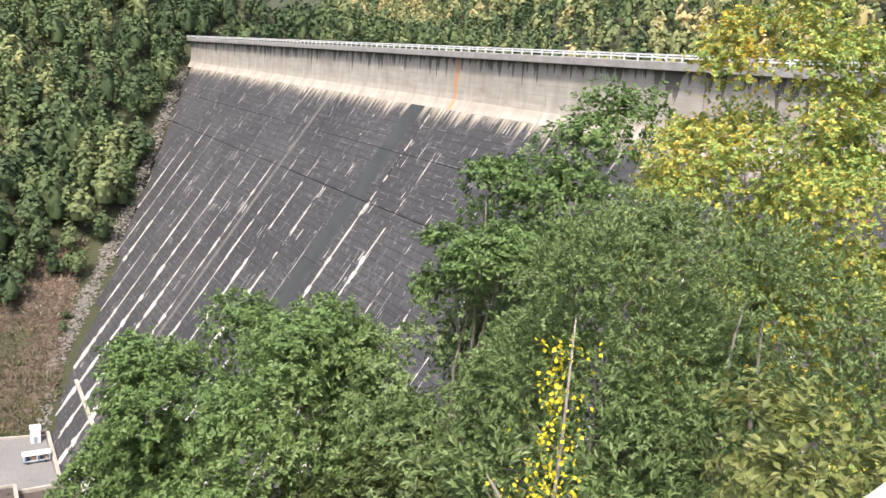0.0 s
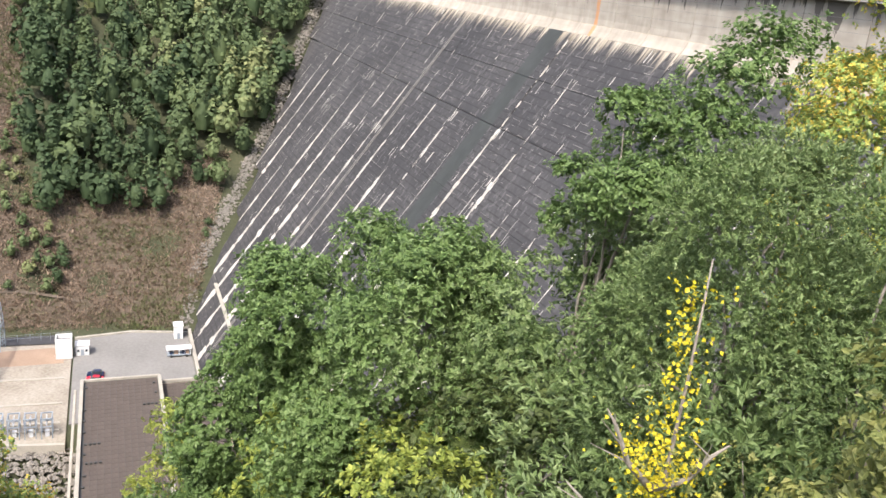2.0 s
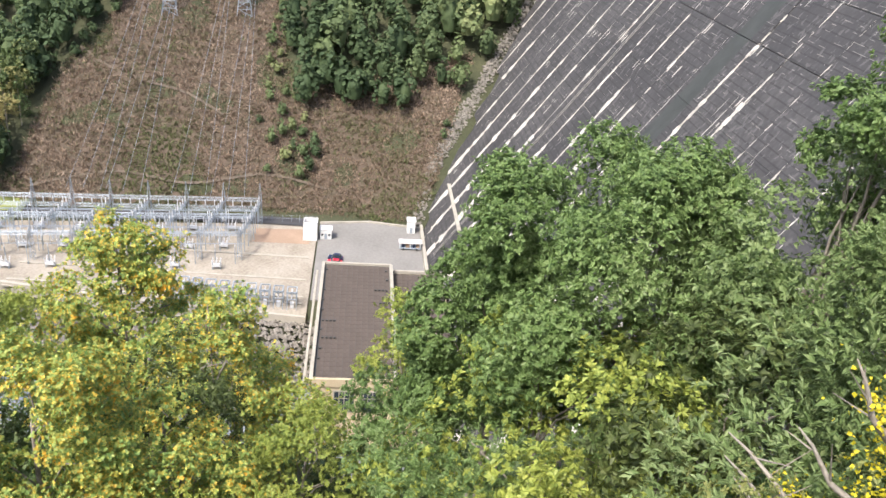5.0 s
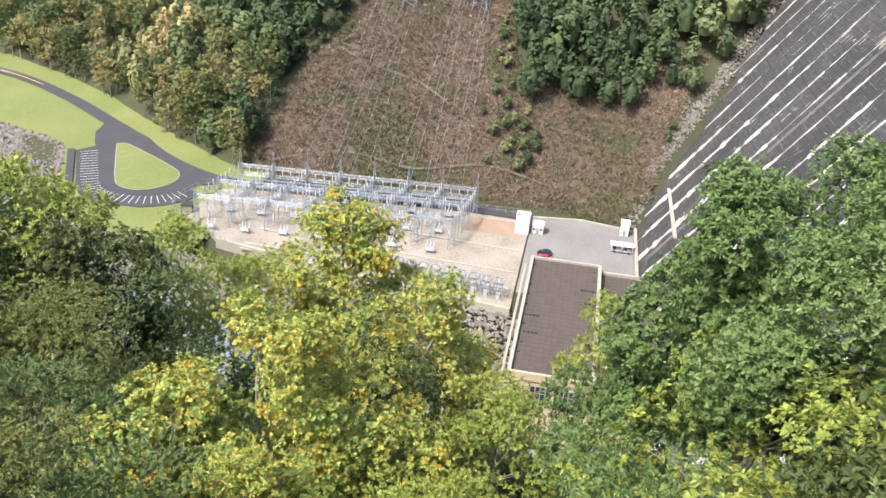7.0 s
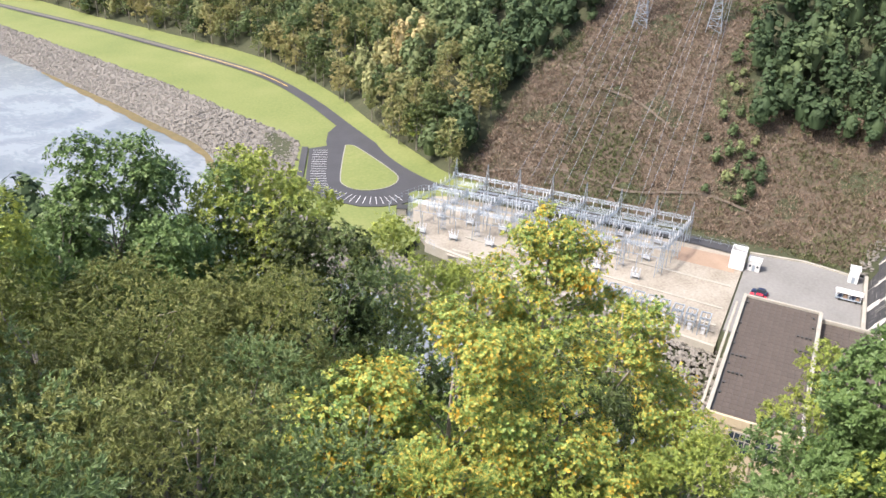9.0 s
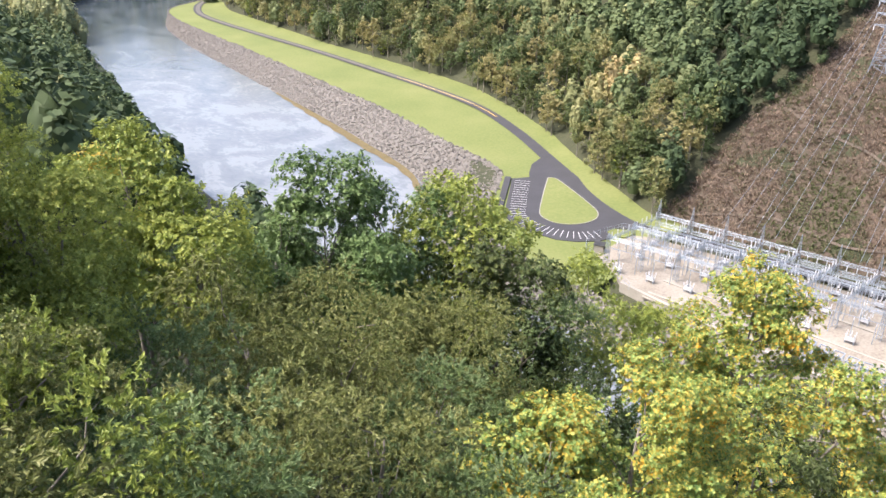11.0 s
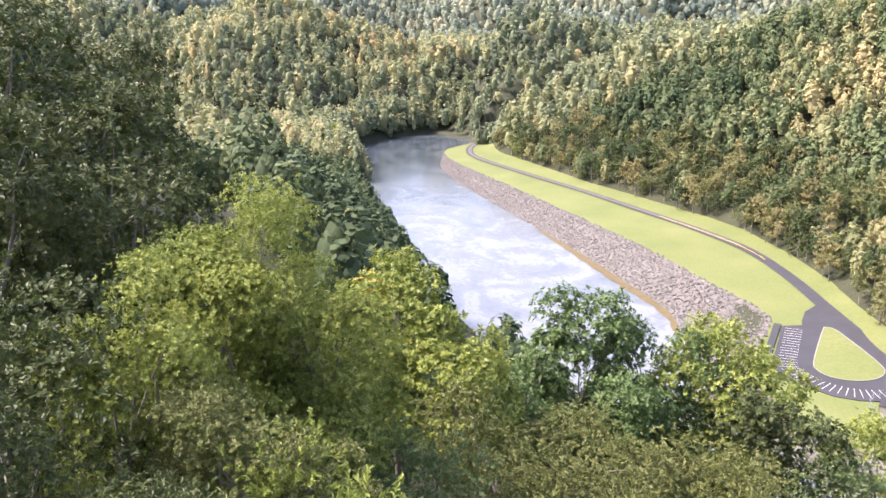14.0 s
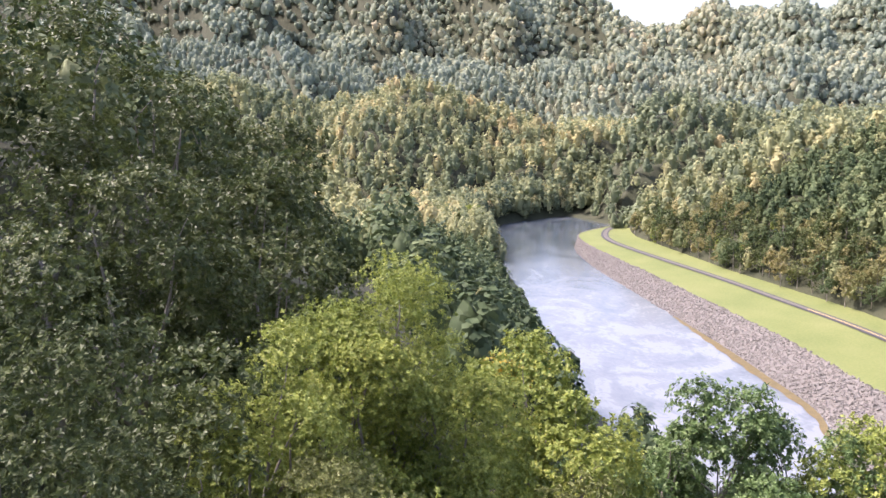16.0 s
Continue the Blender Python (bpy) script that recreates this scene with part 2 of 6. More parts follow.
    ln.new(math_("MULTIPLY_ADD", tex(0.05, 0.05, 0.05, 1.0, 3), 0.6, math_("MULTIPLY", tex(1.0, 0.15, 0.9, 1.0, 5), 0.4)), base.inputs[0])
    slick = ramp(nt, [(0.3, (0.026, 0.030, 0.029)), (0.7, (0.042, 0.047, 0.046))])
    ln.new(tex(0.2, 0.2, 0.2, 1.0), slick.inputs[0])
    pour = math_("LESS_THAN", math_("FRACT", math_("DIVIDE", z, 1.53)), math_("MULTIPLY", tex(0.3, 0.2, 0.3, 1.0, 3), 0.32))
    fleck = math_("GREATER_THAN", tex(0.9, 0.35, 0.5, 1.0, 6), 0.60)
    lime = ramp(nt, [(0.3, (0.28, 0.265, 0.24)), (0.7, (0.54, 0.52, 0.48))])
    ln.new(tex(1.0, 0.4, 0.4, 1.0), lime.inputs[0])
    top = ramp(nt, [(0.25, (0.27, 0.23, 0.17)), (0.5, (0.38, 0.335, 0.265)), (0.8, (0.46, 0.42, 0.35))])
    ln.new(tex(0.3, 0.1, 0.1, 1.0), top.inputs[0])

    def blend(f, a, b):
        n = nt.new("ShaderNodeMix")
        n.data_type = "RGBA"
        ln.new(f, n.inputs[0])
        ln.new(a, n.inputs[6])
        ln.new(b, n.inputs[7])
        return n.outputs[2]

    dim, pale = nt.new("ShaderNodeMix"), nt.new("ShaderNodeMix")
    for n_, other in ((dim, (0.018, 0.018, 0.019, 1)), (pale, (0.115, 0.112, 0.110, 1))):
        n_.data_type = "RGBA"
        n_.inputs[7].default_value = other
    ln.new(math_("MULTIPLY", pour, 0.75), dim.inputs[0])
    ln.new(base.outputs[0], dim.inputs[6])
    ln.new(math_("MULTIPLY", fleck, 0.45), pale.inputs[0])
    ln.new(dim.outputs[2], pale.inputs[6])
    col = blend(strip, pale.outputs[2], slick.outputs[0])
    col = blend(mask, col, lime.outputs[0])
    ragged = math_("ADD", z, math_("MULTIPLY", math_("SUBTRACT", tex(0.9, 0.03, 0.03, 1.0, 5), 0.5), 12.0))
    ragged = math_("ADD", ragged, math_("MULTIPLY", math_("SUBTRACT", tex(2.5, 0.05, 0.12, 1.0, 4), 0.5), 7.0))
    band = math_("MINIMUM", math_("MAXIMUM", math_("DIVIDE", math_("SUBTRACT", ragged, 103.2), 3.2), 0.0), 1.0)
    band = math_("MULTIPLY", band, math_("SUBTRACT", 1.0, math_("MULTIPLY", strip, math_("LESS_THAN", z, 107.0))))
    col = blend(band, col, top.outputs[0])
    ln.new(col, bs.inputs["Base Color"])
    bs.inputs["Roughness"].default_value = 0.75
    bp = nt.new("ShaderNodeBump")
    bp.inputs["Strength"].default_value, bp.inputs["Distance"].default_value = 0.4, 0.1
    ln.new(tex(0.8, 0.4, 0.8, 1.0, 6), bp.inputs["Height"])
    ln.new(bp.outputs[0], bs.inputs["Normal"])
    return m


def wall_material():
    """Pale upper wall with dark and rusty runs below the deck."""
    m, nt, ln, bs = nodes_of("streaked_crest_wall")
    geo, sp = nt.new("ShaderNodeNewGeometry"), nt.new("ShaderNodeSeparateXYZ")
    ln.new(geo.outputs["Position"], sp.inputs[0])

    def tex(sx, sz, detail=4):
        mp, no = nt.new("ShaderNodeMapping"), nt.new("ShaderNodeTexNoise")
        mp.inputs["Scale"].default_value = (sx, 0.1, sz)
        no.inputs["Scale"].default_value, no.inputs["Detail"].default_value = 1.0, detail
        ln.new(geo.outputs["Position"], mp.inputs[0])
        ln.new(mp.outputs[0], no.inputs["Vector"])
        return no.outputs["Fac"]

    def math_(op, a, b=None, c=None):
        n = nt.new("ShaderNodeMath")
        n.operation = op
        for i, v in enumerate((a, b, c)):
            if v is None:
                continue
            if isinstance(v, (int, float)):
                n.inputs[i].default_value = v
            else:
                ln.new(v, n.inputs[i])
        return n.outputs[0]

    base = ramp(nt, [(0.25, (0.24, 0.21, 0.175)), (0.5, (0.34, 0.31, 0.265)), (0.8, (0.45, 0.425, 0.38))])
    ln.new(math_("MULTIPLY_ADD", tex(0.5, 0.12), 0.6, math_("MULTIPLY", tex(0.2, 0.8), 0.4)), base.inputs[0])
    reach = math_("DIVIDE", math_("SUBTRACT", 117.0, sp.outputs[2]), 7.0)
    runs = math_("GREATER_THAN", math_("SUBTRACT", tex(0.75, 0.02, 6), math_("MULTIPLY", reach, 0.30)), 0.47)
    rust = math_("MULTIPLY", math_("LESS_THAN", math_("ABSOLUTE", math_("SUBTRACT", sp.outputs[0], 160.6)), math_("MULTIPLY_ADD", tex(0.6, 0.3), 2.0, -0.4)), 0.75)

    def blend(f, a, rgb):
        n = nt.new("ShaderNodeMix")
        n.data_type = "RGBA"
        ln.new(f, n.inputs[0])
        ln.new(a, n.inputs[6])
        n.inputs[7].default_value = (*rgb, 1)
        return n.outputs[2]

    col = blend(rust, base.outputs[0], (0.50, 0.22, 0.08))
    col = blend(math_("MULTIPLY", runs, 0.85), col, (0.085, 0.075, 0.065))
    ln.new(col, bs.inputs["Base Color"])
    bs.inputs["Roughness"].default_value = 0.9
    return m


def water_material():
    """Clear dark river; sky glare and churned foam painted pale, fading towards the bend."""
    m, nt, ln, bs = nodes_of("river_water")
    geo, sp = nt.new("ShaderNodeNewGeometry"), nt.new("ShaderNodeSeparateXYZ")
    ln.new(geo.outputs["Position"], sp.inputs[0])

    def noise(scale, detail, warp, stretch):
        mp, no = nt.new("ShaderNodeMapping"), nt.new("ShaderNodeTexNoise")
        mp.inputs["Rotation"].default_value = (0, 0, radians(-20))
        mp.inputs["Scale"].default_value = (1, stretch, 1)
        no.inputs["Scale"].default_value, no.inputs["Detail"].default_value, no.inputs["Distortion"].default_value = scale, detail, warp
        ln.new(geo.outputs["Position"], mp.inputs[0])
        ln.new(mp.outputs[0], no.inputs["Vector"])
        return no.outputs["Fac"]

    def mad(a, k, c):
        n = nt.new("ShaderNodeMath")
        n.operation = "MULTIPLY_ADD"
        n.inputs[1].default_value = k
        ln.new(a, n.inputs[0])
        if isinstance(c, float):
            n.inputs[2].default_value = c
        else:
            ln.new(c, n.inputs[2])
        return n.outputs[0]

    glare_fade = nt.new("ShaderNodeMapRange")
    glare_fade.inputs["From Min"].default_value, glare_fade.inputs["From Max"].default_value = 380, 600
    glare_fade.inputs["To Min"].default_value, glare_fade.inputs["To Max"].default_value = 0.62, 0.12
    ln.new(sp.outputs[1], glare_fade.inputs["Value"])
    glare_churn = mad(noise(0.035, 5, 1.6, 0.7), 0.9, glare_fade.outputs[0])
    glare_churn = mad(noise(0.22, 7, 2.2, 0.6), 0.5, glare_churn)
    r = ramp(nt, [(0.50, (0.030, 0.044, 0.055)), (0.74, (0.120, 0.138, 0.150)), (0.95, (0.175, 0.190, 0.197)), (1.0, (0.215, 0.228, 0.235))])
    half = mad(glare_churn, 0.72, 0.0)
    ln.new(half, r.inputs[0])
    ln.new(r.outputs[0], bs.inputs["Base Color"])
    bs.inputs["Roughness"].default_value = 0.16
    bp = nt.new("ShaderNodeBump")
    bp.inputs["Strength"].default_value, bp.inputs["Distance"].default_value = 0.16, 0.4
    ln.new(noise(0.45, 8, 1.0, 0.5), bp.inputs["Height"])
    ln.new(bp.outputs[0], bs.inputs["Normal"])
    return m


FACE, WALL, WATER = face_material(), wall_material(), water_material()


# ================= mesh helpers =================
def mesh_of(name, verts, faces, mat, smooth=False):
    me = bpy.data.meshes.new(name)
    me.from_pydata(verts, [], faces)
    me.materials.append(mat)
    if smooth:
        me.polygons.foreach_set("use_smooth", [True] * len(me.polygons))
    me.update()
    return me


def part(name, me, parent=None, label="", kind=""):
    ob = new(name, me)
    if parent is not None:
        ob.parent = parent
    return tagged(ob, label, kind=kind)


def thing(name, label, category, at=(0, 0, 0), turn=0.0, group="", kind=""):
    ob = new(name)
    ob.matrix_basis = pose(*at, 0, 0, turn)
    return tagged(ob, label, category, group, kind)


class Build:
    """Collects boxes, beams and tubes into one mesh."""

    def __init__(self):
        self.v, self.f = [], []

    def add(self, verts, faces):
        n = len(self.v)
        self.v += [tuple(map(float, v)) for v in verts]
        self.f += [tuple(n + i for i in f) for f in faces]
        return self

    def box(self, x0, x1, y0, y1, z0, z1, bev=0.0):
        if bev <= 0:
            c = [(x, y, z) for z in (z0, z1) for y in (y0, y1) for x in (x0, x1)]
            return self.add(c, [(0, 2, 3, 1), (4, 5, 7, 6), (0, 1, 5, 4), (2, 6, 7, 3), (0, 4, 6, 2), (1, 3, 7, 5)])
        b = bev
        ring = [(x0 + b, y0), (x1 - b, y0), (x1, y0 + b), (x1, y1 - b), (x1 - b, y1), (x0 + b, y1), (x0, y1 - b), (x0, y0 + b)]
        cx, cy = (x0 + x1) / 2, (y0 + y1) / 2
        kx, ky = 1 - 2 * b / (x1 - x0), 1 - 2 * b / (y1 - y0)
        inner = [(cx + (x - cx) * kx, cy + (y - cy) * ky) for x, y in ring]
        v = [(x, y, z0) for x, y in ring] + [(x, y, z1 - b) for x, y in ring] + [(x, y, z1) for x, y in inner]
        f = [tuple(range(7, -1, -1)), tuple(range(16, 24))]
        for k in (0, 8):
            f += [(k + i, k + (i + 1) % 8, k + 8 + (i + 1) % 8, k + 8 + i) for i in range(8)]
        return self.add(v, f)

    def beam(self, p, q, r, n=4, r2=None):
        p, q = Vector(p), Vector(q)
        d = (q - p).normalized()
        a = d.orthogonal().normalized()
        b = d.cross(a)
        r2 = r if r2 is None else r2
        v = []
        for c, rr in ((p, r), (q, r2)):
            v += [tuple(c + (a * math.cos(t) + b * math.sin(t)) * rr) for t in (2 * math.pi * (i + 0.5) / n for i in range(n))]
        f = [(i, (i + 1) % n, n + (i + 1) % n, n + i) for i in range(n)] + [tuple(range(n - 1, -1, -1)), tuple(range(n, 2 * n))]
        return self.add(v, f)

    def tube(self, pts, radii, n=6):
        v, f = [], []
        for k, p in enumerate(pts):
            p = Vector(p)
            d = (Vector(pts[min(k + 1, len(pts) - 1)]) - Vector(pts[max(k - 1, 0)])).normalized()
            a = d.cross(Vector((0.3, 0.9, 0.1))).normalized()
            b = d.cross(a)
            v += [tuple(p + (a * math.cos(t) + b * math.sin(t)) * radii[k]) for t in (2 * math.pi * i / n for i in range(n))]
            if k:
                o = (k - 1) * n
                f += [(o + i, o + (i + 1) % n, o + n + (i + 1) % n, o + n + i) for i in range(n)]
        f += [tuple(range(n - 1, -1, -1)), tuple(range(len(v) - n, len(v)))]
        return self.add(v, f)

    def prism(self, poly, z0, z1):
        n = len(poly)
        v = [(x, y, z0) for x, y in poly] + [(x, y, z1) for x, y in poly]
        return self.add(v, [tuple(range(n - 1, -1, -1)), tuple(range(n, 2 * n))] + [(i, (i + 1) % n, n + (i + 1) % n, n + i) for i in range(n)])

    def mesh(self, name, mat, smooth=False):
        return mesh_of(name, self.v, self.f, mat, smooth)


def smooth_line(pts, step=3.0):
    """Points along a Catmull-Rom line through pts."""
    p = np.array([pts[0], *pts, pts[-1]], float)
    out = []
    for i in range(1, len(p) - 2):
        n = max(2, int(np.linalg.norm(p[i + 1] - p[i]) / step))
        for t in np.arange(n) / n:
            a, b, c, d = p[i - 1 : i + 3]
            out.append(0.5 * (2 * b + (c - a) * t + (2 * a - 5 * b + 4 * c - d) * t**2 + (3 * b - a - 3 * c + d) * t**3))
    out.append(p[-2])
    return np.array(out)


def ribbon(line, width, z, shift=0.0):
    """A flat strip along a line."""
    d = np.gradient(line, axis=0)
    d /= np.linalg.norm(d, axis=1)[:, None]
    n = np.stack([-d[:, 1], d[:, 0]], 1)
    a, b = line + n * (shift + width / 2), line + n * (shift - width / 2)
    v = [(x, y, z) for x, y in a] + [(x, y, z) for x, y in b]
    m = len(line)
    return v, [(m + i, m + i + 1, i + 1, i) for i in range(m - 1)]


# ================= plan of the valley =================
RIGHT_TOE = [(262, -400), (250, -60), (251, -22), (258, 0), (258, 60), (256, 105), (258, 122), (275, 147), (293, 173), (312, 197), (333, 232), (352, 272), (359, 302), (366, 354), (373, 413), (391, 499), (402, 556), (430, 606), (500, 640), (640, 665), (900, 690), (1500, 700)]
WATER_RIGHT = [(168, -30), (168, 12), (174, 40), (180, 80), (186, 120), (196, 155), (214, 185), (238, 210), (251, 230), (262, 267), (274, 305), (294, 377), (314, 451), (329, 504), (354, 563), (384, 602), (440, 632), (560, 655), (900, 680), (1500, 690)]
WATER_LEFT = [(120, -400), (122, -30), (124, 20), (130, 80), (144, 150), (166, 230), (176, 268), (190, 318), (215, 372), (243, 447), (275, 539), (311, 631), (322, 678), (345, 708), (400, 732), (470, 736), (600, 728), (900, 750), (1500, 770)]


def line_gap(px, py, line):
    """Distance from points to a line, and whether they lie on its right."""
    line = np.array(line, float)
    best = np.full(px.shape, 1e9)
    side = np.zeros(px.shape)
    for (ax, ay), (bx, by) in zip(line[:-1], line[1:]):
        dx, dy = bx - ax, by - ay
        t = np.clip(((px - ax) * dx + (py - ay) * dy) / (dx * dx + dy * dy), 0, 1)
        ex, ey = px - ax - t * dx, py - ay - t * dy
        d = np.hypot(ex, ey)
        s = np.sign(ex * dy - ey * dx)
        nearer = d < best - 1e-9
        side = np.where(nearer, s, side)
        best = np.minimum(best, d)
    return best, side


def waves(x, y, size, seed=0):
    """Smooth undulation between about -1 and 1."""
    out = 0
    for k in range(5):
        a = 2.4 * k + seed * 1.7
        out = out + np.sin((x * math.cos(a) + y * math.sin(a)) / size * (1 + 0.37 * k) + 1.3 * k + seed) / (1 + 0.5 * k)
    return out / 2.2


def softmin(a, b, k):
    h = np.clip(0.5 + 0.5 * (b - a) / k, 0, 1)
    return b + (a - b) * h - k * h * (1 - h)


def land(x, y):
    """Height of the bare ground."""
    x, y = np.asarray(x, float), np.asarray(y, float)
    r, az = np.hypot(x, y), np.degrees(np.arctan2(y, x))
    dr, sr = line_gap(x, y, RIGHT_TOE)
    dw, sw = line_gap(x, y, WATER_RIGHT)
    dl, sl = line_gap(x, y, WATER_LEFT)
    z = np.full(x.shape, -0.35)
    z = np.where(sw < 0, -10.0, np.minimum(z, -10 + dw * 0.36))
    # far bank
    cap = np.interp(y, [0, 150, 250, 320, 400, 500, 580, 650], [230, 190, 150, 104, 82, 62, 40, 20]) + 8 * waves(x, y, 60, 2)
    hill = softmin(0.72 * dr * (1 + 0.05 * waves(x, y, 35, 1)), cap + 0.05 * dr, 20.0)
    z = np.where(sr > 0, hill - 0.35, z)
    # near bank
    near = softmin(-7 + 0.97 * dl, 113.4 + 0.16 * np.maximum(dl - 132, 0) + 4 * waves(x, y, 70, 4) * np.clip((r - 25) / 40, 0, 1), 4.0)
    near = softmin(near, np.interp(r, [0, 2, 12, 35, 60, 110], [113.2, 112, 100, 84, 79, 220]), 3.0)
    sky_line = EYE + np.maximum(r, 30) * np.tan(np.radians(np.interp(az, [50, 58, 60, 62.6, 64, 68, 74.3, 77.8, 82, 90], [30, 10, -17, -14.5, -12.8, -12, -12, -10, -6, -1])))
    near = np.where((az > 50) & (az < 120) & (r > 45), softmin(near, np.maximum(sky_line, np.interp(r, [480, 640], [-5, 6])), 6.0), near)
    z = np.where(sl < 0, near, z)
    # hills down the valley
    def ridge(r0, r1, els, seed, rough, spurs):
        top = 115 - 10 + r1 * np.tan(np.radians(np.interp(az, *els)))
        foot = np.clip((r - r0) / (r1 - r0), 0, 1)
        back = np.clip((r - r1) / (r1 * 0.35), 0, 1)
        dome = np.sin(foot * math.pi / 2) ** 0.9
        fold = np.sin(np.radians(az) * spurs + seed + 1.6 * np.sin(r / 170.0 + seed)) + 0.5 * np.sin(np.radians(az) * spurs * 2.3 + 2 * seed - r / 120.0)
        return (top + 12) * dome * (1 - 0.75 * back) - 12 + rough * (waves(x, y, rough * 4, seed) - 0.5) * foot + (top + 12) * 0.17 * fold * (4 * foot * (1 - foot)) ** 0.8
    down = (az > 30) & (az < 130) & (r > 760)
    a = ridge(800, 1130, ([30, 50, 56, 59, 62.4, 67.8, 70.4, 75.4, 81.2, 90, 120], [-6, -5.5, -4.5, -2.6, -1.0, 0.4, 0.8, -0.2, 0.8, 2, 3]), 1, 7, 26)
    s = ridge(720, 980, ([30, 39, 45, 48, 51.7, 55.3, 57.5, 60], [-2, -1.6, -2.0, -0.6, 0.4, -2.2, -5.0, -9]), 3, 6, 30)
    b = ridge(1250, 1900, ([30, 45, 51, 55, 62, 70, 80, 90, 120], [2.6, 1.6, 1.9, 1.4, 2.2, 1.9, 3.4, 4.5, 5]), 5, 16, 34)
    c = ridge(1900, 3100, ([30, 44, 48, 53.6, 56.8, 60, 66, 76, 90, 130], [5.5, 4.7, 4.1, 4.2, 4.9, 6.6, 8, 8.5, 9, 9]), 7, 26, 40)
    wet = (sl > 0) & (sw < 0) & (x < 452)
    far = np.maximum(np.maximum(a, s), np.maximum(b, c))
    far = np.where((sl > 0) & (sw < 0), far * np.clip((x - 452) / 80, 0, 1) - 8 * np.clip((530 - x) / 80, 0, 1), far)
    far = np.where(sl < 0, np.minimum(far, -7.5 + 0.5 * dl), far)
    z = np.where(down & ~wet, np.maximum(far, np.where(sl < 0, np.minimum(near, 60), -5)), z)
    # hills across the lake behind the dam
    lake = 100 + 0.62 * np.maximum(-y - 330, 0) * (1 + 0.1 * waves(x, y, 90, 6))
    z = np.where(y < -150, np.where(y < -330, np.minimum(lake, 420), np.where(sr > 0, np.maximum(np.minimum(z, 125), 100), 100)), z)
    return z


def sheet(name, xs, ys, mat, fn):
    gx, gy = np.meshgrid(xs, ys)
    gz = fn(gx, gy)
    v = np.stack([gx.ravel(), gy.ravel(), gz.ravel()], 1)
    n, m = len(xs), len(ys)
    i = (np.arange(m - 1)[:, None] * n + np.arange(n - 1)).ravel()
    f = np.stack([i, i + 1, i + n + 1, i + n], 1)
    return mesh_of(name, v.tolist(), f.tolist(), mat, True)


xs = np.concatenate([np.arange(-3600, -300, 150.0), np.arange(-300, 100, 10.0), np.arange(100, 480, 4.0), np.arange(480, 1200, 18.0), np.arange(1200, 4600, 70.0)])
ys = np.concatenate([np.arange(-1500, -300, 40.0), np.arange(-300, -40, 8.0), np.arange(-40, 320, 4.0), np.arange(320, 760, 7.0), np.arange(760, 1500, 20.0), np.arange(1500, 4400, 70.0)])
tagged(new("ground", sheet("ground", xs, ys, SOIL, land)), "wooded valley ground of brown forest soil", "ground", kind="structure")

# ---- river, lawn, riprap, roads ----
tagged(new("water", Build().add([(60, -200, -7), (1500, -200, -7), (1500, 800, -7), (60, 800, -7)], [(0, 1, 2, 3)]).mesh("water", WATER)), "pale rippled river water reflecting the bright sky", "river", kind="structure")

BANK_TOP = [(190, 60), (195, 105), (202, 140), (213, 160), (230, 168), (254, 181), (264, 192), (276, 232), (293, 284), (307, 342), (328, 432), (345, 510), (358, 560), (372, 590), (392, 606), (440, 622)]
BANK_FOOT = [(176, 60), (182, 105), (190, 143), (201, 170), (220, 192), (246, 222), (262, 267), (274, 305), (294, 377), (314, 451), (329, 504), (352, 563), (378, 600), (405, 618), (450, 634)]


def resample(line, n):
    p = smooth_line(line, 4)
    s = np.concatenate([[0], np.cumsum(np.linalg.norm(np.diff(p, axis=0), axis=1))])
    t = np.linspace(0, s[-1], n)
    return np.stack([np.interp(t, s, p[:, k]) for k in (0, 1)], 1)


NB = 150
top, foot = resample(BANK_TOP, NB), resample(BANK_FOOT, NB)
v, f = [], []
for i in range(NB):
    for k in range(6):
        u = k / 5
        v.append((*(top[i] * (1 - u) + foot[i] * u), 0.1 - 7.6 * u))
        if i and k:
            a = i * 6 + k
            f.append((a - 7, a - 6, a, a - 1))
bank = tagged(new("riprap_bank", mesh_of("riprap_bank", v, f, ROCK)), "sloping river bank of broken grey rock", "river bank", kind="structure")


def rocks(name, centres, sizes, mat, parent=None, label="", kind="stuff"):
    """Many broken stones joined in one mesh."""
    base = np.array([(1, 0, 0), (-0.9, 0.2, 0.1), (0.1, 1, -0.1), (0, -1, 0.1), (0.15, 0.1, 0.8), (-0.1, 0, -0.8)])
    tri = np.array([(0, 2, 4), (2, 1, 4), (1, 3, 4), (3, 0, 4), (2, 0, 5), (1, 2, 5), (3, 1, 5), (0, 3, 5)])
    n = len(centres)
    ang = rng.uniform(0, 6.28, n)
    ca, sa = np.cos(ang), np.sin(ang)
    vs = base[None] * rng.uniform(0.6, 1.3, (n, 6, 3)) * np.asarray(sizes)[:, None, None]
    vx, vy = vs[..., 0] * ca[:, None] - vs[..., 1] * sa[:, None], vs[..., 0] * sa[:, None] + vs[..., 1] * ca[:, None]
    tilt = rng.uniform(-0.6, 0.6, n)[:, None]
    vz = vs[..., 2] + vx * tilt
    vv = np.stack([vx, vy, vz], -1) + np.asarray(centres)[:, None]
    ff = tri[None] + 6 * np.arange(n)[:, None, None]
    return part(name, mesh_of(name, vv.reshape(-1, 3).tolist(), ff.reshape(-1, 3).tolist(), mat), parent, label, kind)


